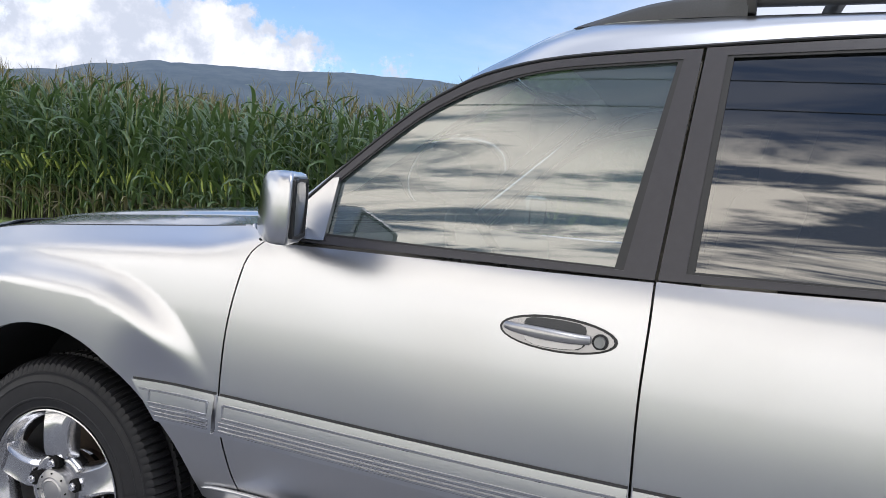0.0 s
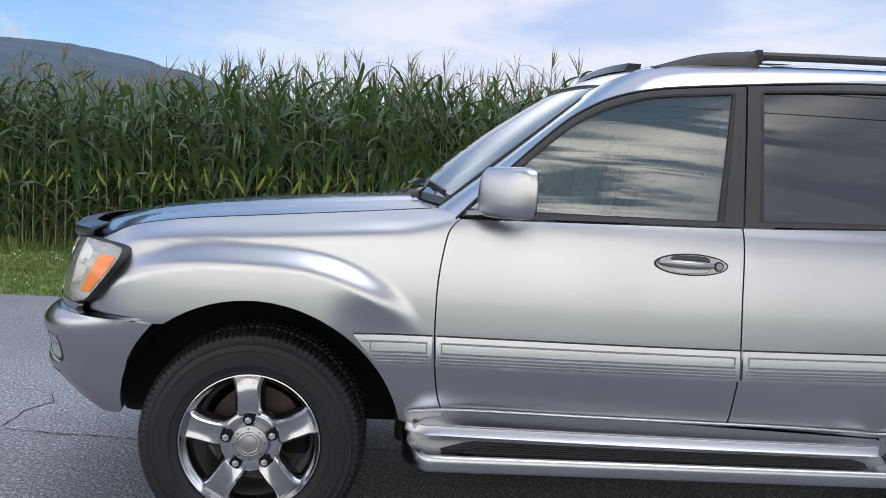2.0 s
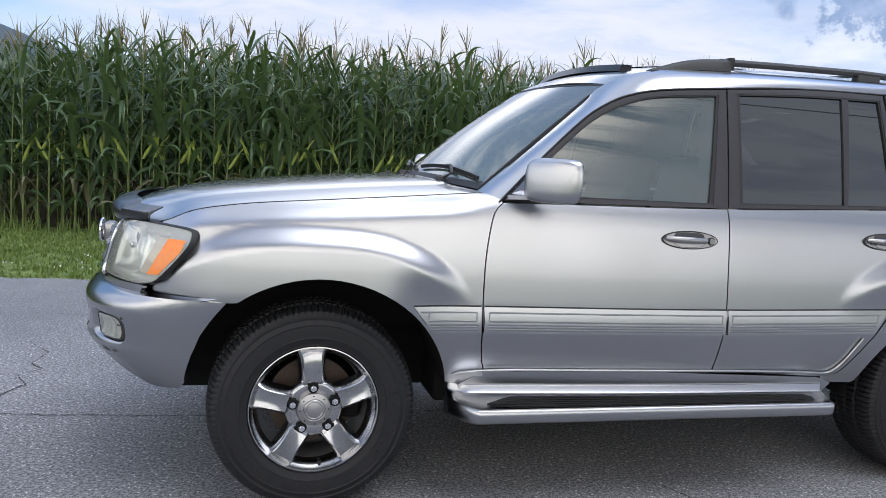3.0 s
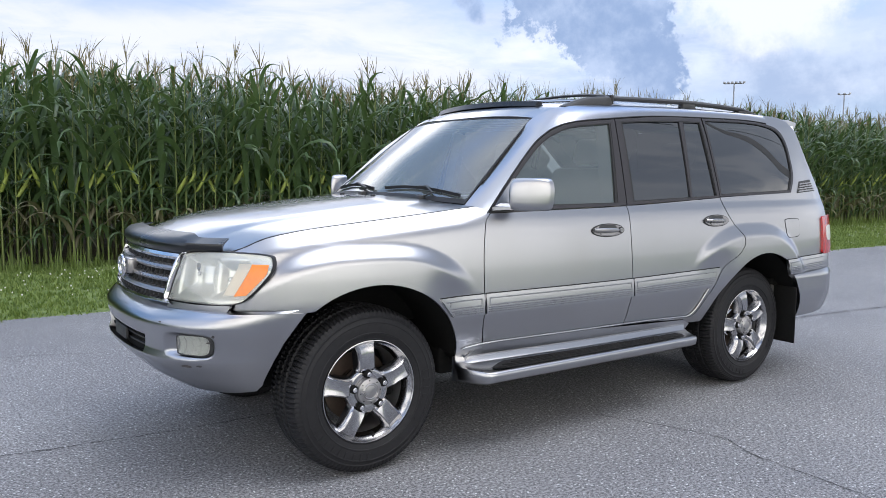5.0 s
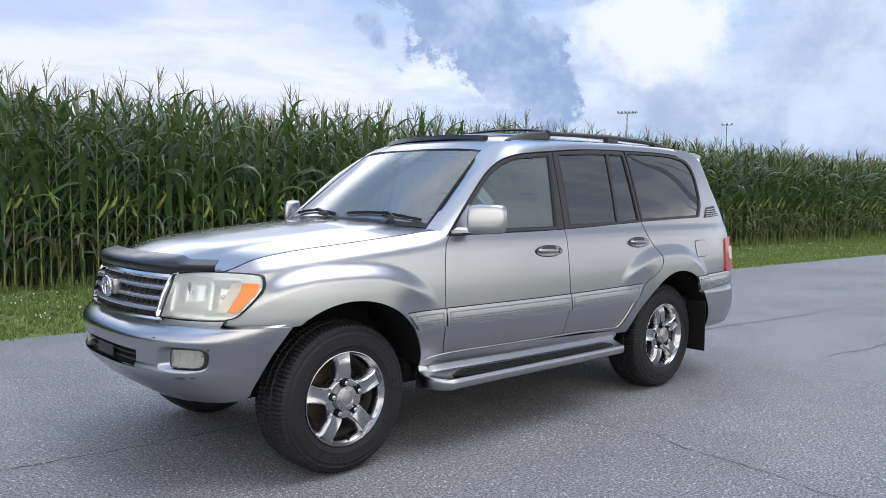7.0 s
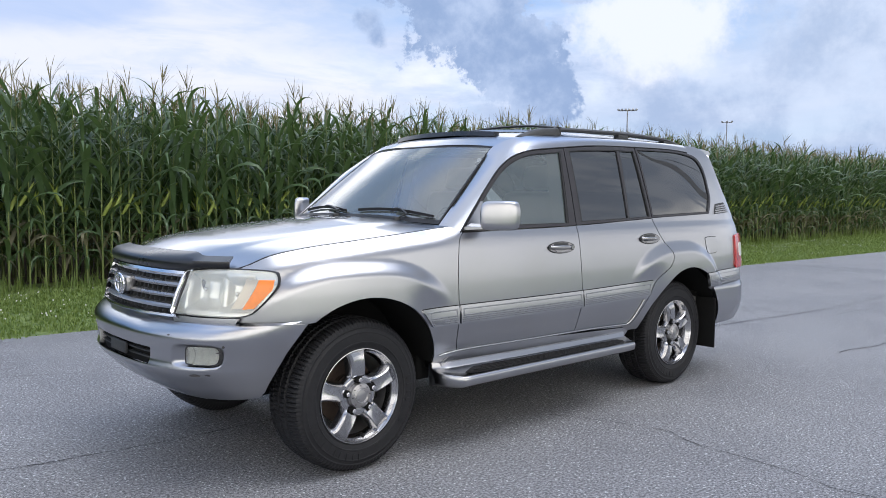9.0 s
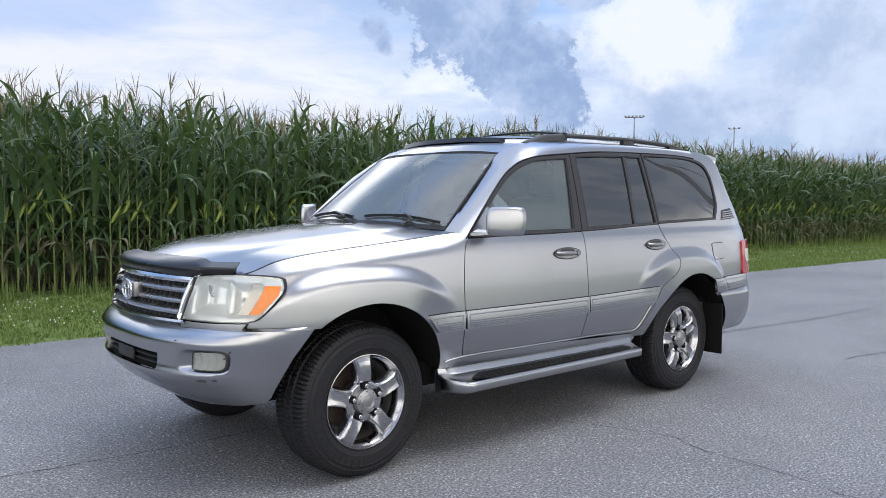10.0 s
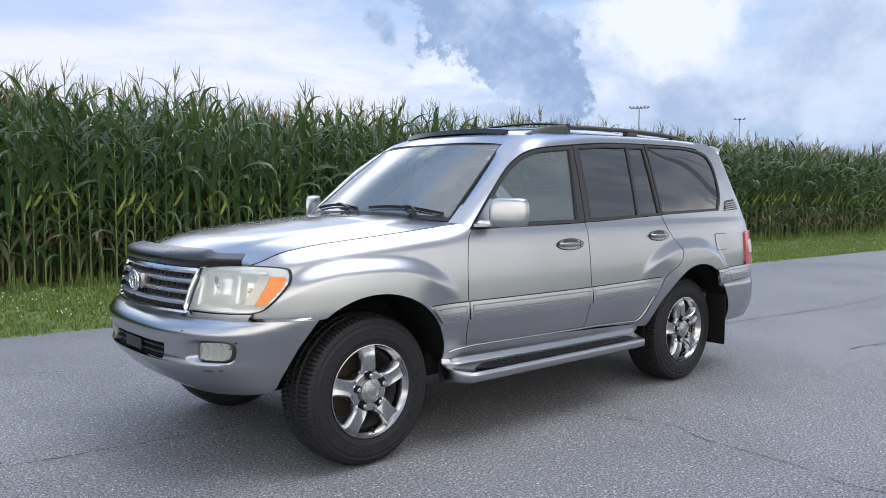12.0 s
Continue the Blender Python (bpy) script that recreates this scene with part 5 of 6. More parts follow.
slot = (-bs(0.345, 0.62), 0.585, bs(0.345, 0.62), 0.668)
bumper = part("front_bumper", panel_mesh("front_bumper", bumper_line, dented, ROUND, PAINT, 0.008, 0.035, [slot], scale=(1.15, 1)), None, car)
rows = [[both(BUMPER)(s, 0.7945), both(UPPER)(s, 0.803) + Vector((0.03, 0, 0))] for s in [-0.93 + 1.86 * i / 50 for i in range(51)]]
part("bumper_ledge", grid_bm(rows), PAINT, bumper)
part("intake_backing", panel_mesh("intake_backing", [(slot[0] * 1.05, 0.575), (slot[2] * 1.05, 0.575), (slot[2] * 1.05, 0.68), (slot[0] * 1.05, 0.68)], raised(both(BUMPER), -0.034, AHEAD), ROUND, DARK, 0.05, 0.0), None, bumper)
for z in (0.612, 0.640):
    part("intake_bar", sweep([both(BUMPER)(slot[0] + (slot[2] - slot[0]) * i / 20, z) + Vector((0.022, 0, 0)) for i in range(21)], [(-0.008, -0.003), (0.008, -0.003), (0.008, 0.003), (-0.008, 0.003)]), PLASTIC, bumper)
part("plate_mount", rounded_box(-0.872, -0.858, -0.10, 0.10, 0.60, 0.655, 0.003), PLASTIC, bumper)
for side in (1, -1):
    f0, f1 = bs(0.575, 0.65), bs(0.708, 0.65)
    fw = f1 - f0
    oval = spline([(f0, 0.628), (f0, 0.680), (f0 + 0.10 * fw, 0.695), (f0 + 0.5 * fw, 0.698), (f1 - 0.14 * fw, 0.696), (f1, 0.678), (f1, 0.632), (f1 - 0.14 * fw, 0.614), (f0 + 0.5 * fw, 0.611), (f0 + 0.10 * fw, 0.613)], True, 4)
    rings = []
    for k, lift in ((1.10, -0.030), (1.10, -0.010), (1.03, -0.006), (0.98, -0.012)):
        rings.append([BUMPER((f0 + f1) / 2 + (s - (f0 + f1) / 2) * k, 0.655 + (z - 0.655) * k) + Vector(AHEAD) * lift for s, z in oval])
    fog_bezel = flipped(sharpen(grid_bm(rings, True), 50), side)
    fog = part("fog_light", panel_mesh("fog_light", oval, raised(BUMPER, -0.008, AHEAD), ROUND, LENS, 0.02, 0.022, flip=side), None, car, "rectangular clear fog light")
    part("fog_bezel", fog_bezel, PLASTIC, fog)
    part("fog_reflector", panel_mesh("fog_reflector", oval, lambda s, z: BUMPER(s, z) + Vector((0.012 + 6 * max(0, 0.0016 - (z - 0.655) ** 2) + 0.004 * math.sin(s * 160), 0, 0)), ROUND, WHITE_LENS, 0.012, 0.0, flip=side), None, fog)

SCUFF = make_plain("scraped_paint", (0.09, 0.085, 0.085), 0.7, vary=0.3)
for y, z, wide, high in ((0.60, 0.556, 0.050, 0.010), (0.655, 0.562, 0.022, 0.007), (0.72, 0.672, 0.016, 0.006), (0.745, 0.70, 0.010, 0.010), (0.50, 0.742, 0.018, 0.005)):
    a, b = bs(y - wide / 2, z), bs(y + wide / 2, z)
    mark = spline([(a, z), ((a + b) / 2, z + high), (b, z + high * 0.5), (b - 0.2 * (b - a), z - high * 0.3)], True, 4)
    part("scuff_mark", panel_mesh("scuff_mark", mark, raised(BUMPER, 0.0012, (-0.7, -0.7, 0)), ROUND, SCUFF, 0.02, 0.0), None, bumper)


# grille
def upper_y(y, z):
    wide, a = half_width(-0.30, z), -0.30 - curve(NOSE_UPPER, z)
    return Vector((-0.30 - a * max(0.02, 1 - (abs(y) / wide) ** 2.2) ** (1 / 2.2), y, z))


def trapeze(y0, z0, y1, z1, inset=0.0, r=0.02):
    a, b = y0 - inset, y1 - inset
    return spline([(-a + r, z0 + inset), (a - r, z0 + inset), (a, z0 + inset + r), (b, z1 - inset - r), (b - r, z1 - inset), (-b + r, z1 - inset), (-b, z1 - inset - r), (-a, z0 + inset + r)], True, 4)


grille = part("grille", panel_mesh("grille", trapeze(0.445, 0.815, 0.470, 1.045), raised(upper_y, -0.040, AHEAD), ROUND, DARK, 0.03, 0.0), None, car, "chrome-framed grille with silver bars")
loops = []
for inset, lift in ((0.0, -0.035), (0.0, 0.004), (0.006, 0.010), (0.016, 0.008), (0.020, -0.030)):
    loops.append([upper_y(y, z) + Vector(AHEAD) * lift for y, z in trapeze(0.448, 0.812, 0.474, 1.048, inset)])
part("grille_frame", sharpen(grid_bm(loops, True), 50), CHROME, grille)
bars = [(1.012, 0.018, CHROME), (0.962, 0.014, SILVER_TRIM), (0.912, 0.013, SILVER_TRIM), (0.862, 0.014, SILVER_TRIM)]
for z, h, mat in bars:
    w = 0.432 + (z - 0.815) * 0.11
    section = [(-0.022, -h), (0.010, -h * 0.75), (0.016, 0), (0.010, h * 0.75), (-0.022, h)]
    part("grille_bar", sweep([upper_y(w - 2 * w * i / 30, z) + Vector((0.012, 0, 0)) for i in range(31)], section), mat, grille)
for k in range(19):
    y = -0.40 + 0.8 * k / 18
    a, b = upper_y(y, 0.83), upper_y(y, 1.035)
    part("grille_fin", sweep([a + Vector((0.022, 0, 0)), b + Vector((0.022, 0, 0))], [(-0.004, -0.012), (0.004, -0.012), (0.004, 0.012), (-0.004, 0.012)]), PLASTIC, grille)
for ry, rz, tube in ((0.060, 0.046, 0.0075), (0.022, 0.043, 0.005), (0.042, 0.016, 0.005)):
    loops = []
    for i in range(32):
        a = 2 * math.pi * i / 32
        c = Vector((-0.855, 0.006 + ry * math.cos(a), 0.938 + rz * math.sin(a) + (0.018 if rz < 0.02 else 0)))
        out = Vector((0, math.cos(a), math.sin(a)))
        loops.append([c + out * tube * math.cos(q) + Vector((-tube * math.sin(q), 0, 0)) for q in [2 * math.pi * j / 8 for j in range(8)]])
    part("badge", grid_bm(loops + loops[:1], True), CHROME, grille, "plain chrome oval badge")
part("badge_mount", rounded_box(-0.845, -0.79, -0.048, 0.06, 0.90, 0.976, 0.012), SILVER_TRIM, grille)
for k in range(5):
    p = upper_y(0.30 + 0.022 * k, 1.018)
    part("emblem_bar", rounded_box(p.x - 0.012, p.x - 0.001, p.y - 0.007, p.y + 0.007, p.z - 0.008, p.z + 0.010, 0.002), GASKET, grille)


def us(y, z):
    return s_of_y(NOSE_UPPER, 2.2, y, z)


def ux(x, z):
    return s_of_x(NOSE_UPPER, 2.2, x, z)


lamp_line = [(us(0.458, 0.832), 0.832, 1), (us(0.480, 1.030), 1.030, 1), (us(0.58, 1.042), 1.042), (ux(-0.56, 1.044), 1.044), (ux(-0.455, 1.034), 1.034), (ux(-0.434, 1.014), 1.014), (ux(-0.458, 0.960), 0.960), (ux(-0.542, 0.862), 0.862), (ux(-0.585, 0.836), 0.836), (ux(-0.64, 0.829), 0.829)]
lamp = spline(lamp_line, True, 5)
mid_s = sum(p[0] for p in lamp) / len(lamp)


def shrunk(line_, k):
    return [(mid_s + (s - mid_s) * k, 0.935 + (z - 0.935) * k) for s, z in line_]


for side in (1, -1):
    light = part("headlight", panel_mesh("headlight", shrunk(lamp, 0.985), raised(UPPER, 0.003, (-0.8, -0.6, 0)), ROUND, LENS, 0.03, 0.020, flip=side), None, car, "large hazy clear headlight with amber indicator")
    rings = []
    for k, lift in ((1.022, -0.02), (1.022, 0.001), (1.003, 0.004), (0.990, 0.001), (0.982, -0.02)):
        rings.append([UPPER(s, z) + Vector((-0.8, -0.6, 0)) * lift for s, z in shrunk(lamp, k)])
    part("lamp_seal", flipped(sharpen(grid_bm(rings, True), 50), side), GASKET, light)
    s0, s1 = lamp_line[0][0], lamp_line[5][0]

    def back(s, z):
        """The reflector: two round bowls beside a flat band."""
        p = UPPER(s, z)
        deep = 0.020
        for f, zz, rs, rz in ((0.27, 0.94, 0.105, 0.090), (0.58, 0.93, 0.095, 0.088)):
            d = max(abs(s - (s0 + (s1 - s0) * f)) / rs, abs(z - zz) / rz)
            deep += 0.055 * (1 - smooth(0.35, 1.0, d)) + 0.006 * math.sin(60 * s + 9 * z) * (1 - smooth(0.2, 0.9, d))
        return p + Vector((0.75, 0.66, 0)) * deep

    part("lamp_reflector", panel_mesh("lamp_reflector", shrunk(lamp, 0.975), back, ROUND, REFLECTOR, 0.007, 0.0, flip=side), None, light)
    for f, zz in ((0.24, 0.945), (0.55, 0.930)):
        p = UPPER(s0 + (s1 - s0) * f, zz) + Vector((0.75, 0.66, 0)) * 0.050
        bm = bmesh.new()
        bmesh.ops.create_uvsphere(bm, u_segments=16, v_segments=10, radius=0.013, matrix=Matrix.Translation(p))
        for fc in bm.faces:
            fc.smooth = True
        part("lamp_bulb", flipped(bm, side), CHROME, light)
    amber = [(ux(-0.512, 0.995), 1.000), (ux(-0.452, 0.99), 0.998), (ux(-0.470, 0.955), 0.955), (ux(-0.545, 0.872), 0.872), (ux(-0.585, 0.868), 0.868)]
    part("indicator", panel_mesh("indicator", amber, raised(UPPER, 0.0045, (-0.8, -0.6, 0)), ROUND, AMBER, 0.03, 0.006, flip=side), None, light, "amber turn indicator")
    inner = [(ux(-0.560, 0.995), 1.000), (ux(-0.520, 0.995), 1.000), (ux(-0.592, 0.868), 0.868), (ux(-0.625, 0.868), 0.868)]
    part("inner_reflector", panel_mesh("inner_reflector", inner, raised(UPPER, -0.010, (-0.8, -0.6, 0)), ROUND, PALE_AMBER, 0.02, 0.004, flip=side), None, light, "pale amber reflector")
    strip = [(us(0.455, 0.80), 0.797), (us(0.455, 0.826), 0.826), (us(0.6, 0.823), 0.823), (ux(-0.60, 0.826), 0.826), (ux(-0.612, 0.797), 0.797)]
    part("filler_strip", panel_mesh("filler_strip", strip, UPPER, ROUND, PAINT, 0.03, 0.02, flip=side), None, car)

# smoked shield along the hood's front edge
shield_edge = []
for i in range(41):
    t, x = -0.985 + 1.97 * i / 40, -0.6
    for _ in range(20):
        x = 0.5 * x + 0.5 * nose_line(t * hood_half(x) * 0.985)
    shield_edge.append((max(x, -0.775), t))
corner = shield_edge[-1][0]
wing_xs = [corner + (-0.575 - corner) * k / 5 for k in range(1, 6)]
shield_edge = [(x, -0.985) for x in reversed(wing_xs)] + shield_edge + [(x, 0.985) for x in wing_xs]
edge_line = [Vector((h.x, h.y, max(h.z, 1.056))) for h in [hood_skin(x, t) for x, t in spline(shield_edge, False, 3)]]
rows = []
for i, p in enumerate(edge_line):
    go = (edge_line[min(i + 1, len(edge_line) - 1)] - edge_line[max(i - 1, 0)]).normalized()
    n = Vector((-abs(go.y), go.x if go.y > 0 else -go.x, 0)).normalized()
    wing = smooth(0.44, 0.54, abs(p.y))
    rise, run = 0.052 - 0.016 * wing, 0.060 - 0.024 * wing
    face = [(0.008, -0.030 + 0.014 * wing), (0.026, -0.022 + 0.012 * wing), (0.034, 0.000), (0.030, 0.022), (0.008, rise * 0.80), (-run, rise + 0.006)]
    back = [(-run, rise + 0.001), (0.004, rise * 0.62), (0.022, 0.012), (0.024, -0.010), (0.006, -0.020 + 0.010 * wing)]
    rows.append([p + n * a + Vector((0, 0, b)) for a, b in face + back])
part("hood_shield", sharpen(grid_bm(rows, True, True, True), 50), SHIELD, car, "smoked plastic shield on the hood edge")


# ---------------------------------------------------------------- the car: wheels, underside, cabin
def revolve(profile, n=72, wobble=None):
    rows = []
    for i in range(n + 1):
        a = 2 * math.pi * i / n
        ring = []
        for k, (r, y) in enumerate(profile):
            rr = r + (wobble(k, i) if wobble else 0)
            ring.append(Vector((rr * math.cos(a), y, rr * math.sin(a))))
        rows.append(ring)
    return grid_bm(rows)


def make_wheel(turn):
    """A five-spoke alloy wheel with its tyre; axle along y, outer face towards -y."""
    barrel = [(0.236, 0.13), (0.222, 0.09), (0.205, 0.02), (0.210, -0.03), (0.217, -0.070), (0.224, -0.100), (0.232, -0.116), (0.240, -0.122), (0.243, -0.130), (0.247, -0.136), (0.251, -0.135), (0.253, -0.129), (0.249, -0.122)]
    rim = part("wheel", sharpen(revolve(barrel[:5], 96), 50), BARREL, car, "five-spoke polished alloy wheel with black tyre")
    part("rim_lip", sharpen(revolve(barrel[4:], 96), 50), ALLOY, rim)
    tyre = [(0.236, 0.125), (0.26, 0.140), (0.31, 0.142), (0.355, 0.130), (0.375, 0.116), (0.386, 0.095), (0.389, 0.062), (0.380, 0.057), (0.380, 0.049), (0.390, 0.044), (0.390, 0.008), (0.380, 0.004), (0.380, -0.004), (0.390, -0.008), (0.390, -0.044), (0.380, -0.049), (0.380, -0.057), (0.389, -0.062), (0.387, -0.092), (0.381, -0.112), (0.372, -0.124), (0.364, -0.128), (0.352, -0.134), (0.350, -0.1375), (0.346, -0.1375), (0.344, -0.1365), (0.330, -0.1405), (0.328, -0.1425), (0.325, -0.1425), (0.323, -0.1412), (0.31, -0.1425), (0.285, -0.141), (0.283, -0.143), (0.279, -0.1425), (0.277, -0.139), (0.268, -0.136), (0.258, -0.133), (0.2555, -0.134), (0.252, -0.128)]

    tyre = [(0.240 + (q - 0.252) * 1.072 if q > 0.25 else q * 0.95, y) for q, y in tyre]

    def tread(k, i):
        """Grooves across the shoulder blocks, and sipes in the middle ribs."""
        if k in (4, 5, 6, 17, 18, 19, 20, 21) and i % 4 == 0:
            return -0.009 if k < 20 else -0.006
        if k in (17, 18, 19) and i % 4 == 2:
            return -0.003
        if k in (9, 10, 13, 14) and i % 4 == 2:
            return -0.006
        return 0.0

    part("tyre", sharpen(revolve(tyre, 416, tread), 32), RUBBER, rim, "black all-terrain tyre")
    for start, count in ((200, 10), (-35, 7)):
        for k in range(count):
            a = radians(start + k * 7.5)
            bm = bmesh.new()
            m = Matrix.Translation((0.305 * math.cos(a), -0.1425, 0.305 * math.sin(a))) @ Matrix.Rotation(-a, 4, "Y")
            bmesh.ops.create_cube(bm, size=1.0, matrix=m @ Matrix.Diagonal((0.034, 0.0045, 0.010 + 0.008 * (k % 3 == 0), 1)))
            part("sidewall_mark", bm, RUBBER, rim)
    hub = [(0.0004, -0.104), (0.070, -0.112), (0.096, -0.117), (0.107, -0.113), (0.114, -0.100), (0.117, -0.075), (0.105, -0.045)]
    part("hub", revolve(hub, 48), ALLOY, rim)
    cap = [(0.066, -0.104), (0.067, -0.128), (0.064, -0.134), (0.044, -0.140), (0.041, -0.138), (0.038, -0.1415), (0.034, -0.1425), (0.031, -0.1405), (0.014, -0.144), (0.0004, -0.1445)]
    part("centre_cap", sharpen(revolve(cap, 40), 40), SILVER_TRIM, rim)
    for q in range(8):
        a = radians(turn + 45 * q)
        bm = bmesh.new()
        bmesh.ops.create_cone(bm, cap_ends=True, segments=8, radius1=0.0028, radius2=0.0028, depth=0.004, matrix=Matrix.Translation((0.055 * math.cos(a), -0.1375, 0.055 * math.sin(a))) @ Matrix.Rotation(math.pi / 2, 4, "X"))
        part("cap_dimple", bm, DARK, rim)
    for k in range(5):
        a = radians(turn + 72 * k)
        spin = Matrix.Rotation(-a, 4, "Y")
        # broad flat-faced spoke with bevelled flanks that flares where it meets the lip
        rows = []
        for r, w, y, d, dish in ((0.070, 0.036, -0.106, 0.02, 0.0), (0.092, 0.040, -0.114, 0.03, 0.0), (0.106, 0.041, -0.128, 0.04, 0.002), (0.125, 0.040, -0.134, 0.05, 0.004), (0.150, 0.039, -0.137, 0.055, 0.006), (0.180, 0.0395, -0.1365, 0.055, 0.006), (0.205, 0.041, -0.134, 0.05, 0.005), (0.220, 0.045, -0.129, 0.042, 0.004), (0.232, 0.052, -0.122, 0.03, 0.002), (0.240, 0.062, -0.116, 0.02, 0.0)):
            rows.append([spin @ Vector((r, yy, zz)) for yy, zz in ((y + d, -w * 1.38), (y + 0.020, -w * 1.20), (y + 0.007, -w * 1.02), (y, -w * 0.84), (y + dish * 0.8, -w * 0.45), (y + dish, 0), (y + dish * 0.8, w * 0.45), (y, w * 0.84), (y + 0.007, w * 1.02), (y + 0.020, w * 1.20), (y + d, w * 1.38))])
        part("spoke", sharpen(grid_bm(rows, True, True, True), 28), ALLOY, rim)
        c = spin @ Vector((0.086, 0, 0))
        # black plug stands in for the shade inside the nut's recess
        bm = bmesh.new()
        bmesh.ops.create_cone(bm, cap_ends=True, segments=20, radius1=0.0205, radius2=0.0205, depth=0.030, matrix=Matrix.Translation((c.x, -0.1145, c.z)) @ Matrix.Rotation(math.pi / 2, 4, "X"))
        part("nut_pocket", bm, DARK, rim)
        bm = bmesh.new()
        bmesh.ops.create_cone(bm, cap_ends=True, segments=6, radius1=0.0135, radius2=0.0130, depth=0.016, matrix=Matrix.Translation((c.x, -0.132, c.z)) @ Matrix.Rotation(math.pi / 2, 4, "X"))
        bmesh.ops.create_cone(bm, cap_ends=True, segments=12, radius1=0.0085, radius2=0.0065, depth=0.008, matrix=Matrix.Translation((c.x, -0.143, c.z)) @ Matrix.Rotation(math.pi / 2, 4, "X"))
        part("lug_nut", bm, CHROME, rim)
    a = radians(turn + 184)
    bm = bmesh.new()
    bmesh.ops.create_cone(bm, cap_ends=True, segments=10, radius1=0.008, radius2=0.006, depth=0.03, matrix=Matrix.Translation((0.222 * math.cos(a), -0.105, 0.222 * math.sin(a))) @ Matrix.Rotation(math.pi / 2, 4, "X"))
    part("valve", bm, GASKET, rim)
    for ob in [rim] + [c for c in rim.children if c.name.split(".")[0] not in ("tyre", "sidewall_mark")]:
        for v in ob.data.vertices:
            v.co.x, v.co.z = v.co.x * 0.95, v.co.z * 0.95
    part("brake_disc", sharpen(revolve([(0.0, -0.02), (0.09, -0.02), (0.09, 0.0), (0.165, 0.0), (0.165, 0.02), (0.0, 0.02)], 48), 40), IRON, rim)
    part("brake_caliper", rounded_box(0.10, 0.185, -0.03, 0.05, -0.07, 0.07, 0.015), DARK, rim)
    part("drum", revolve([(0.0, 0.07), (0.21, 0.07), (0.21, 0.03)], 32), DARK, rim)
    return rim


wheel_f, wheel_r = make_wheel(94), make_wheel(101)
wheel_f.matrix_basis = pose(0.012, -0.715, AXLE)
wheel_r.matrix_basis = pose(BASE + 0.005, -0.732, AXLE)
copy_thing(wheel_f, pose(0.012, 0.715, AXLE, 0, 0, 180))
copy_thing(wheel_r, pose(BASE + 0.005, 0.732, AXLE, 0, 0, 180))

part("underbody", rounded_box(0.56, 2.30, -0.80, 0.80, 0.42, 0.56, 0.02), DARK, car)
part("underbody", rounded_box(-0.55, 0.60, -0.46, 0.46, 0.36, 0.66, 0.03), DARK, car)
part("underbody", rounded_box(2.25, 3.75, -0.46, 0.46, 0.40, 0.66, 0.03), DARK, car)
part("underbody", rounded_box(3.25, 3.76, -0.80, 0.80, 0.46, 0.66, 0.03), DARK, car)
part("engine_bay", rounded_box(-0.66, 0.60, -0.52, 0.52, 0.62, 1.00, 0.03), DARK, car)
part("engine_bay", rounded_box(-0.50, 0.60, -0.74, 0.74, 0.93, 1.06, 0.03), DARK, car)
part("axle", rounded_box(-0.05, 0.05, -0.75, 0.75, 0.34, 0.44, 0.03), DARK, car)
part("axle", rounded_box(2.80, 2.90, -0.75, 0.75, 0.34, 0.44, 0.03), DARK, car)
for side in (1, -1):
    part("door_liner", flipped(rounded_box(0.70, 2.46, -0.855, -0.80, 0.55, 1.19, 0.01), side), CABIN, car)
    part("door_liner", flipped(rounded_box(3.36, 3.70, -0.80, -0.70, 0.60, 1.24, 0.01), side), DARK, car)
    part("door_liner", flipped(rounded_box(2.46, 3.40, -0.80, -0.74, 0.90, 1.24, 0.01), side), DARK, car)
    part("inner_pillar", flipped(sweep([(1.60, -0.80, 1.20), (1.64, -0.70, 1.66)], [(-0.05, -0.02), (0.05, -0.02), (0.05, 0.02), (-0.05, 0.02)]), side), SEAT, car)
part("cabin_floor", rounded_box(0.60, 3.74, -0.80, 0.80, 0.56, 0.62, 0.01), CABIN, car)
part("headliner", panel_mesh("headliner", [(1.25, -0.93), (1.25, 0.93), (3.45, 0.93), (3.45, -0.93)], raised(roof_skin, -0.035, UPWARDS), (0, 0, -1), SEAT, 0.1, 0.0, scale=(1, 0.65)), None, car)
part("dashboard", rounded_box(0.66, 1.02, -0.76, 0.76, 0.95, 1.20, 0.05, 3), CABIN, car, "grey dashboard")


def seat(x, y, wide, name="seat"):
    base = part(name, rounded_box(x - 0.26, x + 0.26, y - wide / 2, y + wide / 2, 0.70, 0.90, 0.05, 3), SEAT, car, "ivory leather seat")
    part("backrest", rounded_box(x + 0.18, x + 0.34, y - wide / 2, y + wide / 2, 0.86, 1.42, 0.05, 3, lambda c: (c[0] + 0.22 * (c[2] - 0.86), c[1], c[2])), SEAT, base)
    for k in range(max(1, round(wide / 0.55))):
        n = max(1, round(wide / 0.55))
        cy = y - wide / 2 + wide * (k + 0.5) / n
        part("headrest", rounded_box(x + 0.22, x + 0.32, cy - 0.13, cy + 0.13, 1.44, 1.60, 0.04, 3, lambda c: (c[0] + 0.22 * (c[2] - 0.86) - 0.01, c[1], c[2])), SEAT, base)


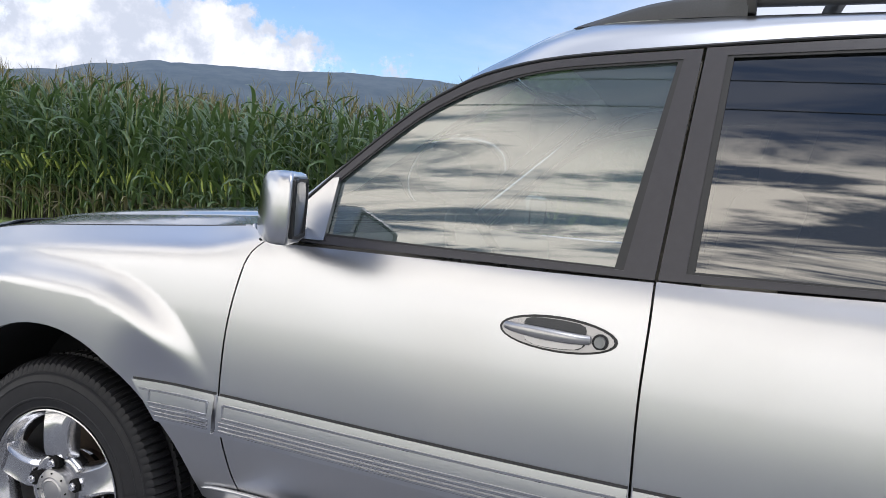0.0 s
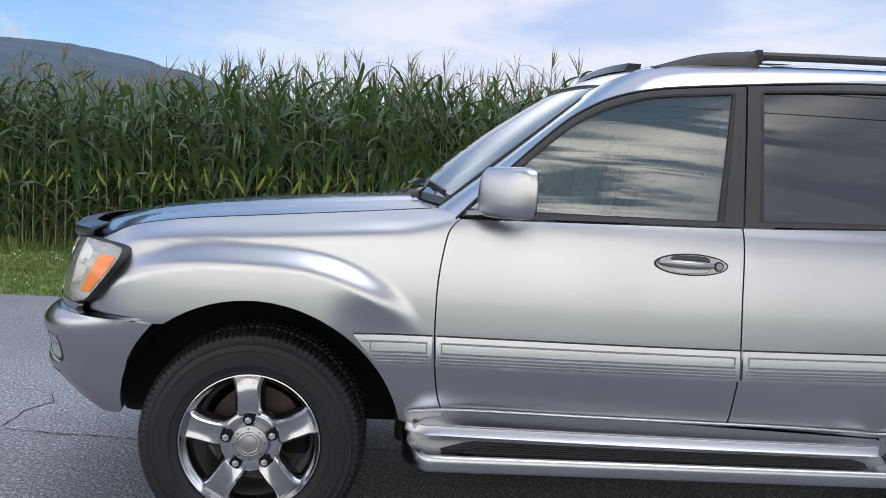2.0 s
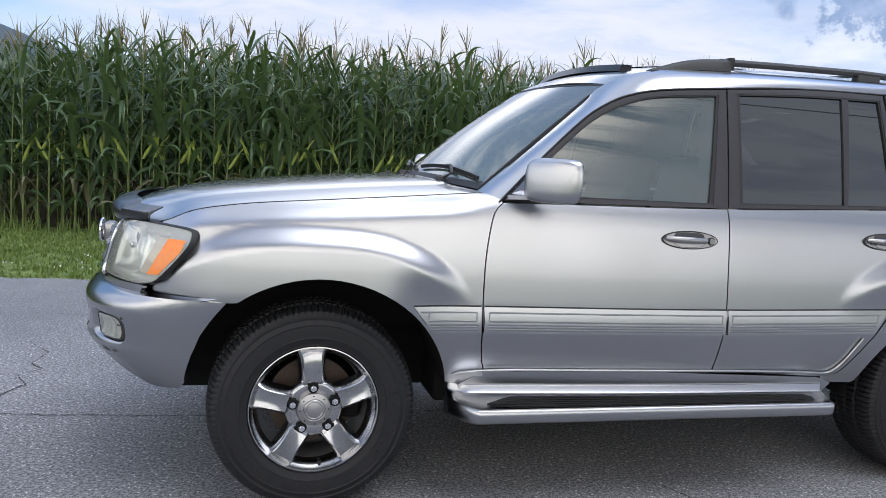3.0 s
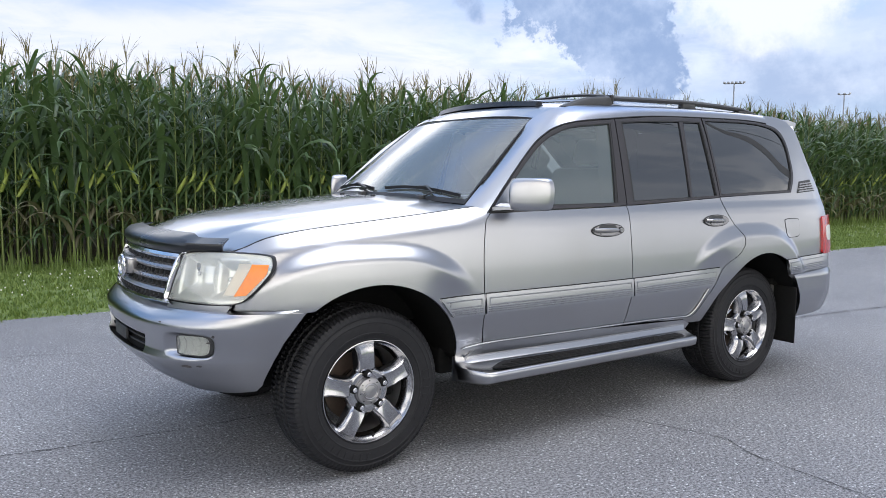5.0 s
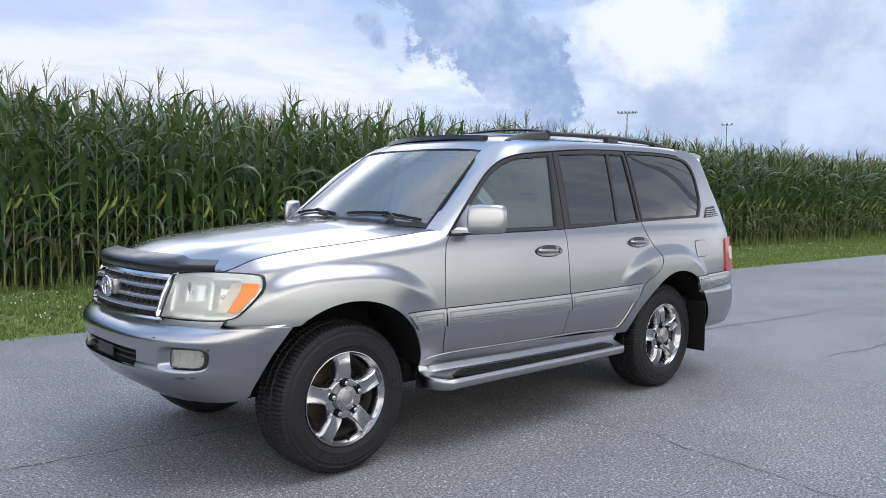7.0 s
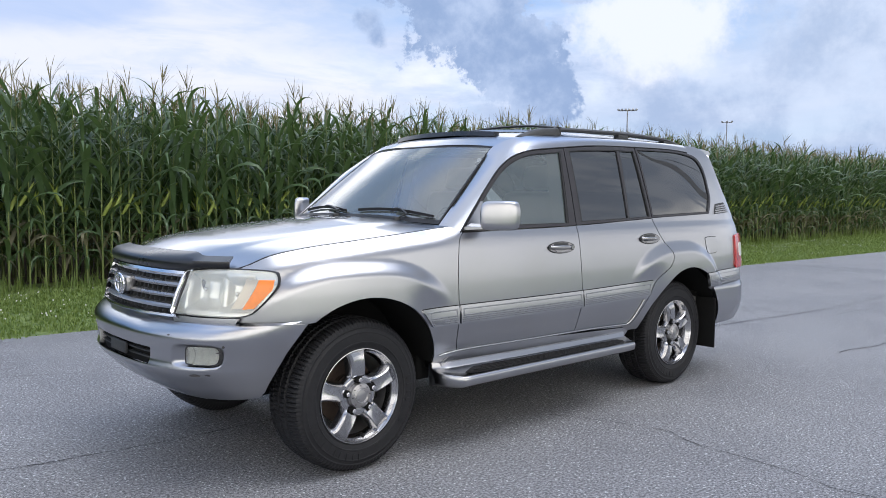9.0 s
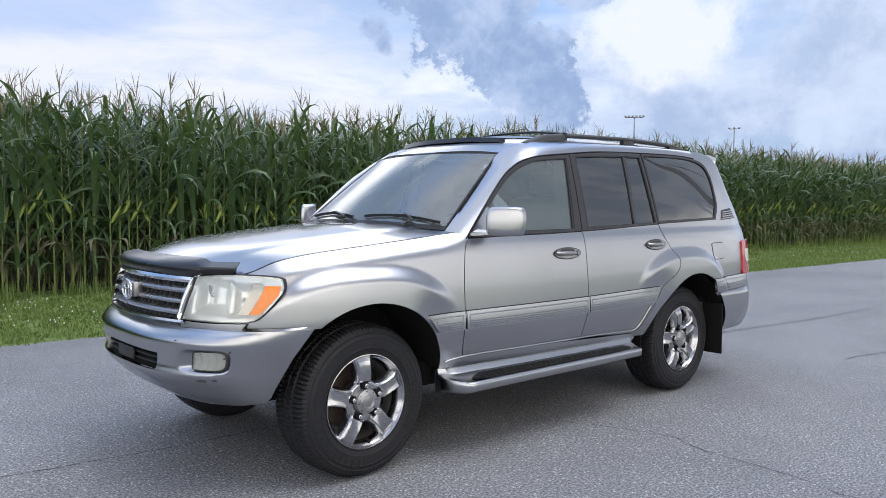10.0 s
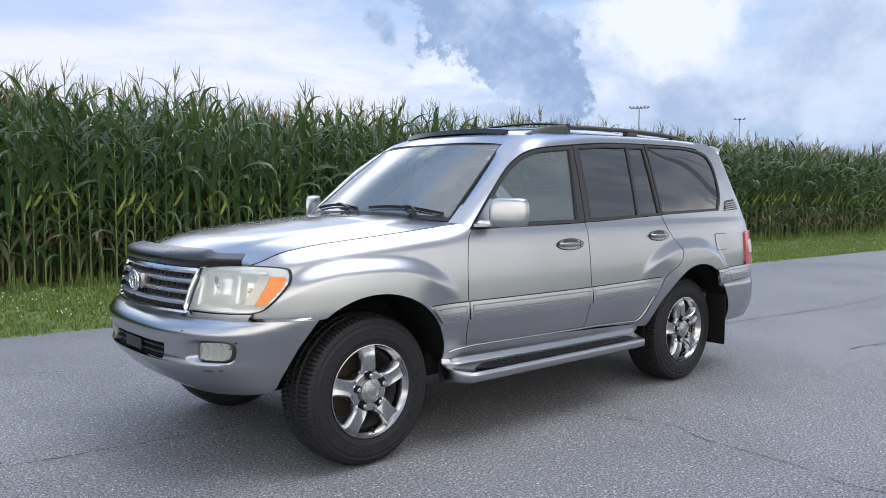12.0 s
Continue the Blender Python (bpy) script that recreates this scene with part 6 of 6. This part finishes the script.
for y in (-0.40, 0.40):
    seat(1.45, y, 0.54)
seat(2.35, 0.0, 1.36, "rear_bench")
loops = []
for i in range(40):
    a = 2 * math.pi * i / 40
    loops.append([Matrix.Rotation(radians(-28), 3, "Y") @ Vector((0.016 * math.sin(q), (0.185 + 0.016 * math.cos(q)) * math.cos(a), (0.185 + 0.016 * math.cos(q)) * math.sin(a))) + Vector((1.10, -0.40, 1.14)) for q in [2 * math.pi * j / 8 for j in range(8)]])
wheel_ring = part("steering_wheel", grid_bm(loops + loops[:1], True), GASKET, car, "black steering wheel")
part("steering_hub", rounded_box(1.05, 1.12, -0.47, -0.33, 1.06, 1.20, 0.03, 3), CABIN, wheel_ring)
part("steering_spoke", rounded_box(1.08, 1.10, -0.58, -0.22, 1.11, 1.15, 0.008), CABIN, wheel_ring)


# ---------------------------------------------------------------- road cracks, grass, far things
CRACK = make_plain("crack_shadow", (0.022, 0.022, 0.024), 0.95)


def crack(points, wide, seed):
    """A thin broken line in the asphalt: a narrow dark ribbon with ragged edges."""
    r = random.Random(seed)
    pts = []
    for (x0, y0), (x1, y1) in zip(points, points[1:]):
        n = max(2, int(math.hypot(x1 - x0, y1 - y0) / 0.05))
        for i in range(n):
            f = i / n
            pts.append((x0 + (x1 - x0) * f + r.uniform(-0.008, 0.008), y0 + (y1 - y0) * f + r.uniform(-0.008, 0.008)))
    bm = bmesh.new()
    last = None
    for i in range(1, len(pts) - 1):
        dx, dy = pts[i + 1][0] - pts[i - 1][0], pts[i + 1][1] - pts[i - 1][1]
        d = math.hypot(dx, dy) or 1
        w = wide * r.choice((0.25, 0.5, 0.8, 1.0, 1.1))
        a = bm.verts.new((pts[i][0] - dy / d * w, pts[i][1] + dx / d * w, 0.004))
        b = bm.verts.new((pts[i][0] + dy / d * w, pts[i][1] - dx / d * w, 0.004))
        if last:
            bm.faces.new((last[0], last[1], b, a))
        last = (a, b)
    bmesh.ops.recalc_face_normals(bm, faces=bm.faces)
    ob = mesh_ob("road_crack", bm, CRACK, road)
    return ob


crack([(-30, 1.5), (-8, 0.62), (-1.4, 0.33), (-0.6, 0.24), (0.05, 0.23), (2.5, 0.24), (5.5, 0.22), (6.7, 0.09), (8.1, 0.0), (9.4, -0.03), (30, -0.8)], 0.004, 1)
crack([(5.2, 0.27), (6.1, 0.19), (7.2, 0.03), (8.6, -0.06)], 0.005, 2)
crack([(1.49, -0.75), (1.62, -1.0), (1.75, -1.32), (1.79, -1.5), (1.70, -1.7), (1.69, -2.0), (1.66, -2.3), (1.60, -2.5), (1.7, -3.4)], 0.003, 3)
crack([(-1.40, 0.33), (-1.43, 0.62), (-1.36, 0.80), (-1.44, 0.98), (-1.34, 1.12), (-1.43, 1.21), (-1.40, 1.5), (-1.62, 1.84)], 0.004, 4)
crack([(-1.44, 0.98), (-1.62, 1.02), (-1.95, 0.97)], 0.003, 5)
crack([(5.0, -1.20), (5.31, -1.23), (5.62, -1.31), (6.2, -1.33)], 0.006, 6)
crack([(-1.9, 2.7), (-0.95, 2.52), (-0.43, 2.3), (0.6, 2.2)], 0.003, 7)
crack([(7.3, -0.28), (7.9, -0.30), (8.5, -0.42)], 0.004, 8)


def grass_tuft(seed, tall, count):
    r = random.Random(seed)
    parts = []
    for _ in range(count):
        a, lean = r.uniform(0, 6.3), r.uniform(0.2, 0.9)
        h, w = tall * r.uniform(0.5, 1.1), r.uniform(0.004, 0.008)
        bx, by = r.uniform(-0.07, 0.07), r.uniform(-0.07, 0.07)
        dx, dy = math.cos(a), math.sin(a)
        pts = []
        for f, ww in ((0, 1), (0.6, 0.75), (1, 0.05)):
            out = lean * h * f * f * 0.8
            c = Vector((bx + dx * out, by + dy * out, h * f * (1 - 0.2 * lean * f)))
            pts += [c + Vector((-dy, dx, 0)) * w * ww, c - Vector((-dy, dx, 0)) * w * ww]
        parts.append(("blade", pts, [(0, 1, 3, 2), (2, 3, 5, 4)], 0))
    return joined(parts)


def verge_grass():
    r = random.Random(21)
    kinds = [grass_tuft(s, 0.055, 10) for s in range(6)] + [grass_tuft(40 + s, 0.24, 9) for s in range(4)]
    flower = [("flower", [Vector((0.006 * math.cos(a), 0.006 * math.sin(a), z)) for z in (0.055, 0.068) for a in (0, 1.57, 3.14, 4.71)], [(0, 1, 5, 4), (1, 2, 6, 5), (2, 3, 7, 6), (3, 0, 4, 7), (4, 5, 6, 7)], 1)]
    kinds.append(joined(flower))
    places = []
    for _ in range(26000):
        u = r.random()
        x = -9 + 45 * u ** 1.25
        v = r.random() * 3.75
        y = road_edge(x) + v + (r.uniform(-0.05, 0.03) if v < 0.1 else 0)
        k = r.randrange(6)
        if v > 3.3 and r.random() < 0.3:
            k = 6 + r.randrange(4)
        places.append((k, x, y, verge_z(x, y) - 0.005, r.uniform(0, 6.3), r.uniform(0.7, 1.4)))
    for _ in range(1300):
        x, v = -9 + 32 * r.random() ** 1.2, 0.2 + r.random() * 2.8
        y = road_edge(x) + v
        if noise.noise((x * 0.5, y * 0.8, 9)) > -0.1:
            places.append((10, x, y, verge_z(x, y), 0, r.uniform(0.7, 1.3)))
    tagged(stuff_mesh("verge_grass", kinds, places, [BLADE, CLOVER]), "short green grass blades dotted with white clover", "grass", kind="stuff")


verge_grass()


# floodlight masts beyond the field
MAST = make_plain("galvanised_mast", (0.30, 0.31, 0.33), 0.5, 0.7)


def light_mast(x, y, top, arms, half):
    mast = tagged(new("floodlight_mast"), "slim grey sports-field light mast far behind the corn", "light mast", "light masts beyond the field")
    mast.matrix_basis = pose(x, y, 0, 0, 0, math.degrees(math.atan2(y + 4, x + 2.2)) - 90)
    bm = bmesh.new()
    bmesh.ops.create_cone(bm, cap_ends=True, segments=10, radius1=0.12, radius2=0.08, depth=top, matrix=Matrix.Translation((0, 0, top / 2)))
    part("pole", bm, MAST, mast)
    part("crossarm", rounded_box(-half, half, -0.05, 0.05, top - 0.08, top + 0.04, 0.02), MAST, mast)
    for k in range(arms):
        cx = -half + 2 * half * k / (arms - 1)
        part("floodlight", rounded_box(cx - 0.16, cx + 0.16, -0.25, 0.10, top + 0.03, top + 0.28, 0.05, 2, lambda c: (c[0], c[1], c[2] + 0.25 * c[1])), MAST, mast)


light_mast(91.3, 61.1, 13.45, 6, 1.25)
light_mast(115.6, 59.0, 13.3, 3, 0.75)

# overhead cable along the road behind the camera, on two poles
WOOD = make_plain("weathered_pole_wood", (0.16, 0.12, 0.085), 0.85, grain=20, relief=0.3)


def cable(y, z, sag):
    pts = [(-45 + 90 * i / 24, y, z - sag * (1 - ((i - 12) / 12) ** 2)) for i in range(25)]
    return sweep(pts, ring_section(0.018, 0.018, 6))


wires = tagged(new("power_line"), "overhead power cables on wooden poles beside the road", "power line")
for y, z, sag in ((-11.0, 11.4, 0.6), (-11.3, 12.8, 0.6)):
    part("cable", cable(y, z, sag), GASKET, wires)
for x in (-45, 45):
    bm = bmesh.new()
    bmesh.ops.create_cone(bm, cap_ends=True, segments=12, radius1=0.16, radius2=0.11, depth=13.4, matrix=Matrix.Translation((x, -11.15, 6.7)))
    part("pole", bm, WOOD, wires)
    part("crossarm", rounded_box(x - 0.06, x + 0.06, -12.0, -10.3, 11.34, 11.46, 0.015), WOOD, wires)


# low tree clump that shows above the corn
def far_trees():
    r = random.Random(5)
    crown = make_leaf("tree_leaf", (0.020, 0.040, 0.012), (0.050, 0.085, 0.025), 0.8, 0.1)
    bark = make_plain("tree_bark", (0.07, 0.055, 0.04), 0.9, grain=12, relief=0.4)
    for az, dist, tall, wide in ((79.5, 62, 8.7, 3.8), (77.0, 66, 9.0, 3.4)):
        x, y = -0.8 + dist * math.cos(radians(az)), -3.8 + dist * math.sin(radians(az))
        tree = tagged(new("tree"), "dark green broadleaf tree behind the corn field", "tree", "trees behind the field")
        tree.matrix_basis = pose(x, y, 0)
        bm = bmesh.new()
        bmesh.ops.create_cone(bm, cap_ends=True, segments=10, radius1=0.28, radius2=0.10, depth=tall * 0.7, matrix=Matrix.Translation((0, 0, tall * 0.35)))
        trunk = part("trunk", bm, bark, tree)
        for k in range(7):
            a = r.uniform(0, 6.3)
            p0 = Vector((0, 0, tall * r.uniform(0.35, 0.65)))
            p1 = p0 + Vector((math.cos(a) * wide * 0.35, math.sin(a) * wide * 0.35, tall * 0.16))
            part("limb", sweep([p0, p0.lerp(p1, 0.5) + Vector((0, 0, 0.1)), p1], lambda f: ring_section(0.09 * (1 - 0.7 * f), None, 6)), bark, tree)
        pts, faces = [], []
        for _ in range(5200):
            a, b, q = r.uniform(0, 6.3), r.uniform(-0.75, 1), r.random() ** 0.4
            lump = 0.85 + 0.3 * noise.noise((math.cos(a) * 1.6, math.sin(a) * 1.6, b * 2.2 + az))
            c = Vector((math.cos(a) * math.sqrt(1 - b * b) * wide * q * lump, math.sin(a) * math.sqrt(1 - b * b) * wide * q * lump, tall * 0.66 + b * tall * 0.34 * q * lump))
            s = r.uniform(0.10, 0.22)
            u = Vector((r.uniform(-1, 1), r.uniform(-1, 1), r.uniform(-1, 1))).normalized() * s
            w = u.cross(Vector((r.uniform(-1, 1), r.uniform(-1, 1), r.uniform(-1, 1)))).normalized() * s * 0.6
            n = len(pts)
            pts += [c - u, c + w, c + u, c - w]
            faces.append((n, n + 1, n + 2, n + 3))
        ob = new("crown", part_mesh("crown", pts, faces, [crown]))
        ob.parent = tree


far_trees()
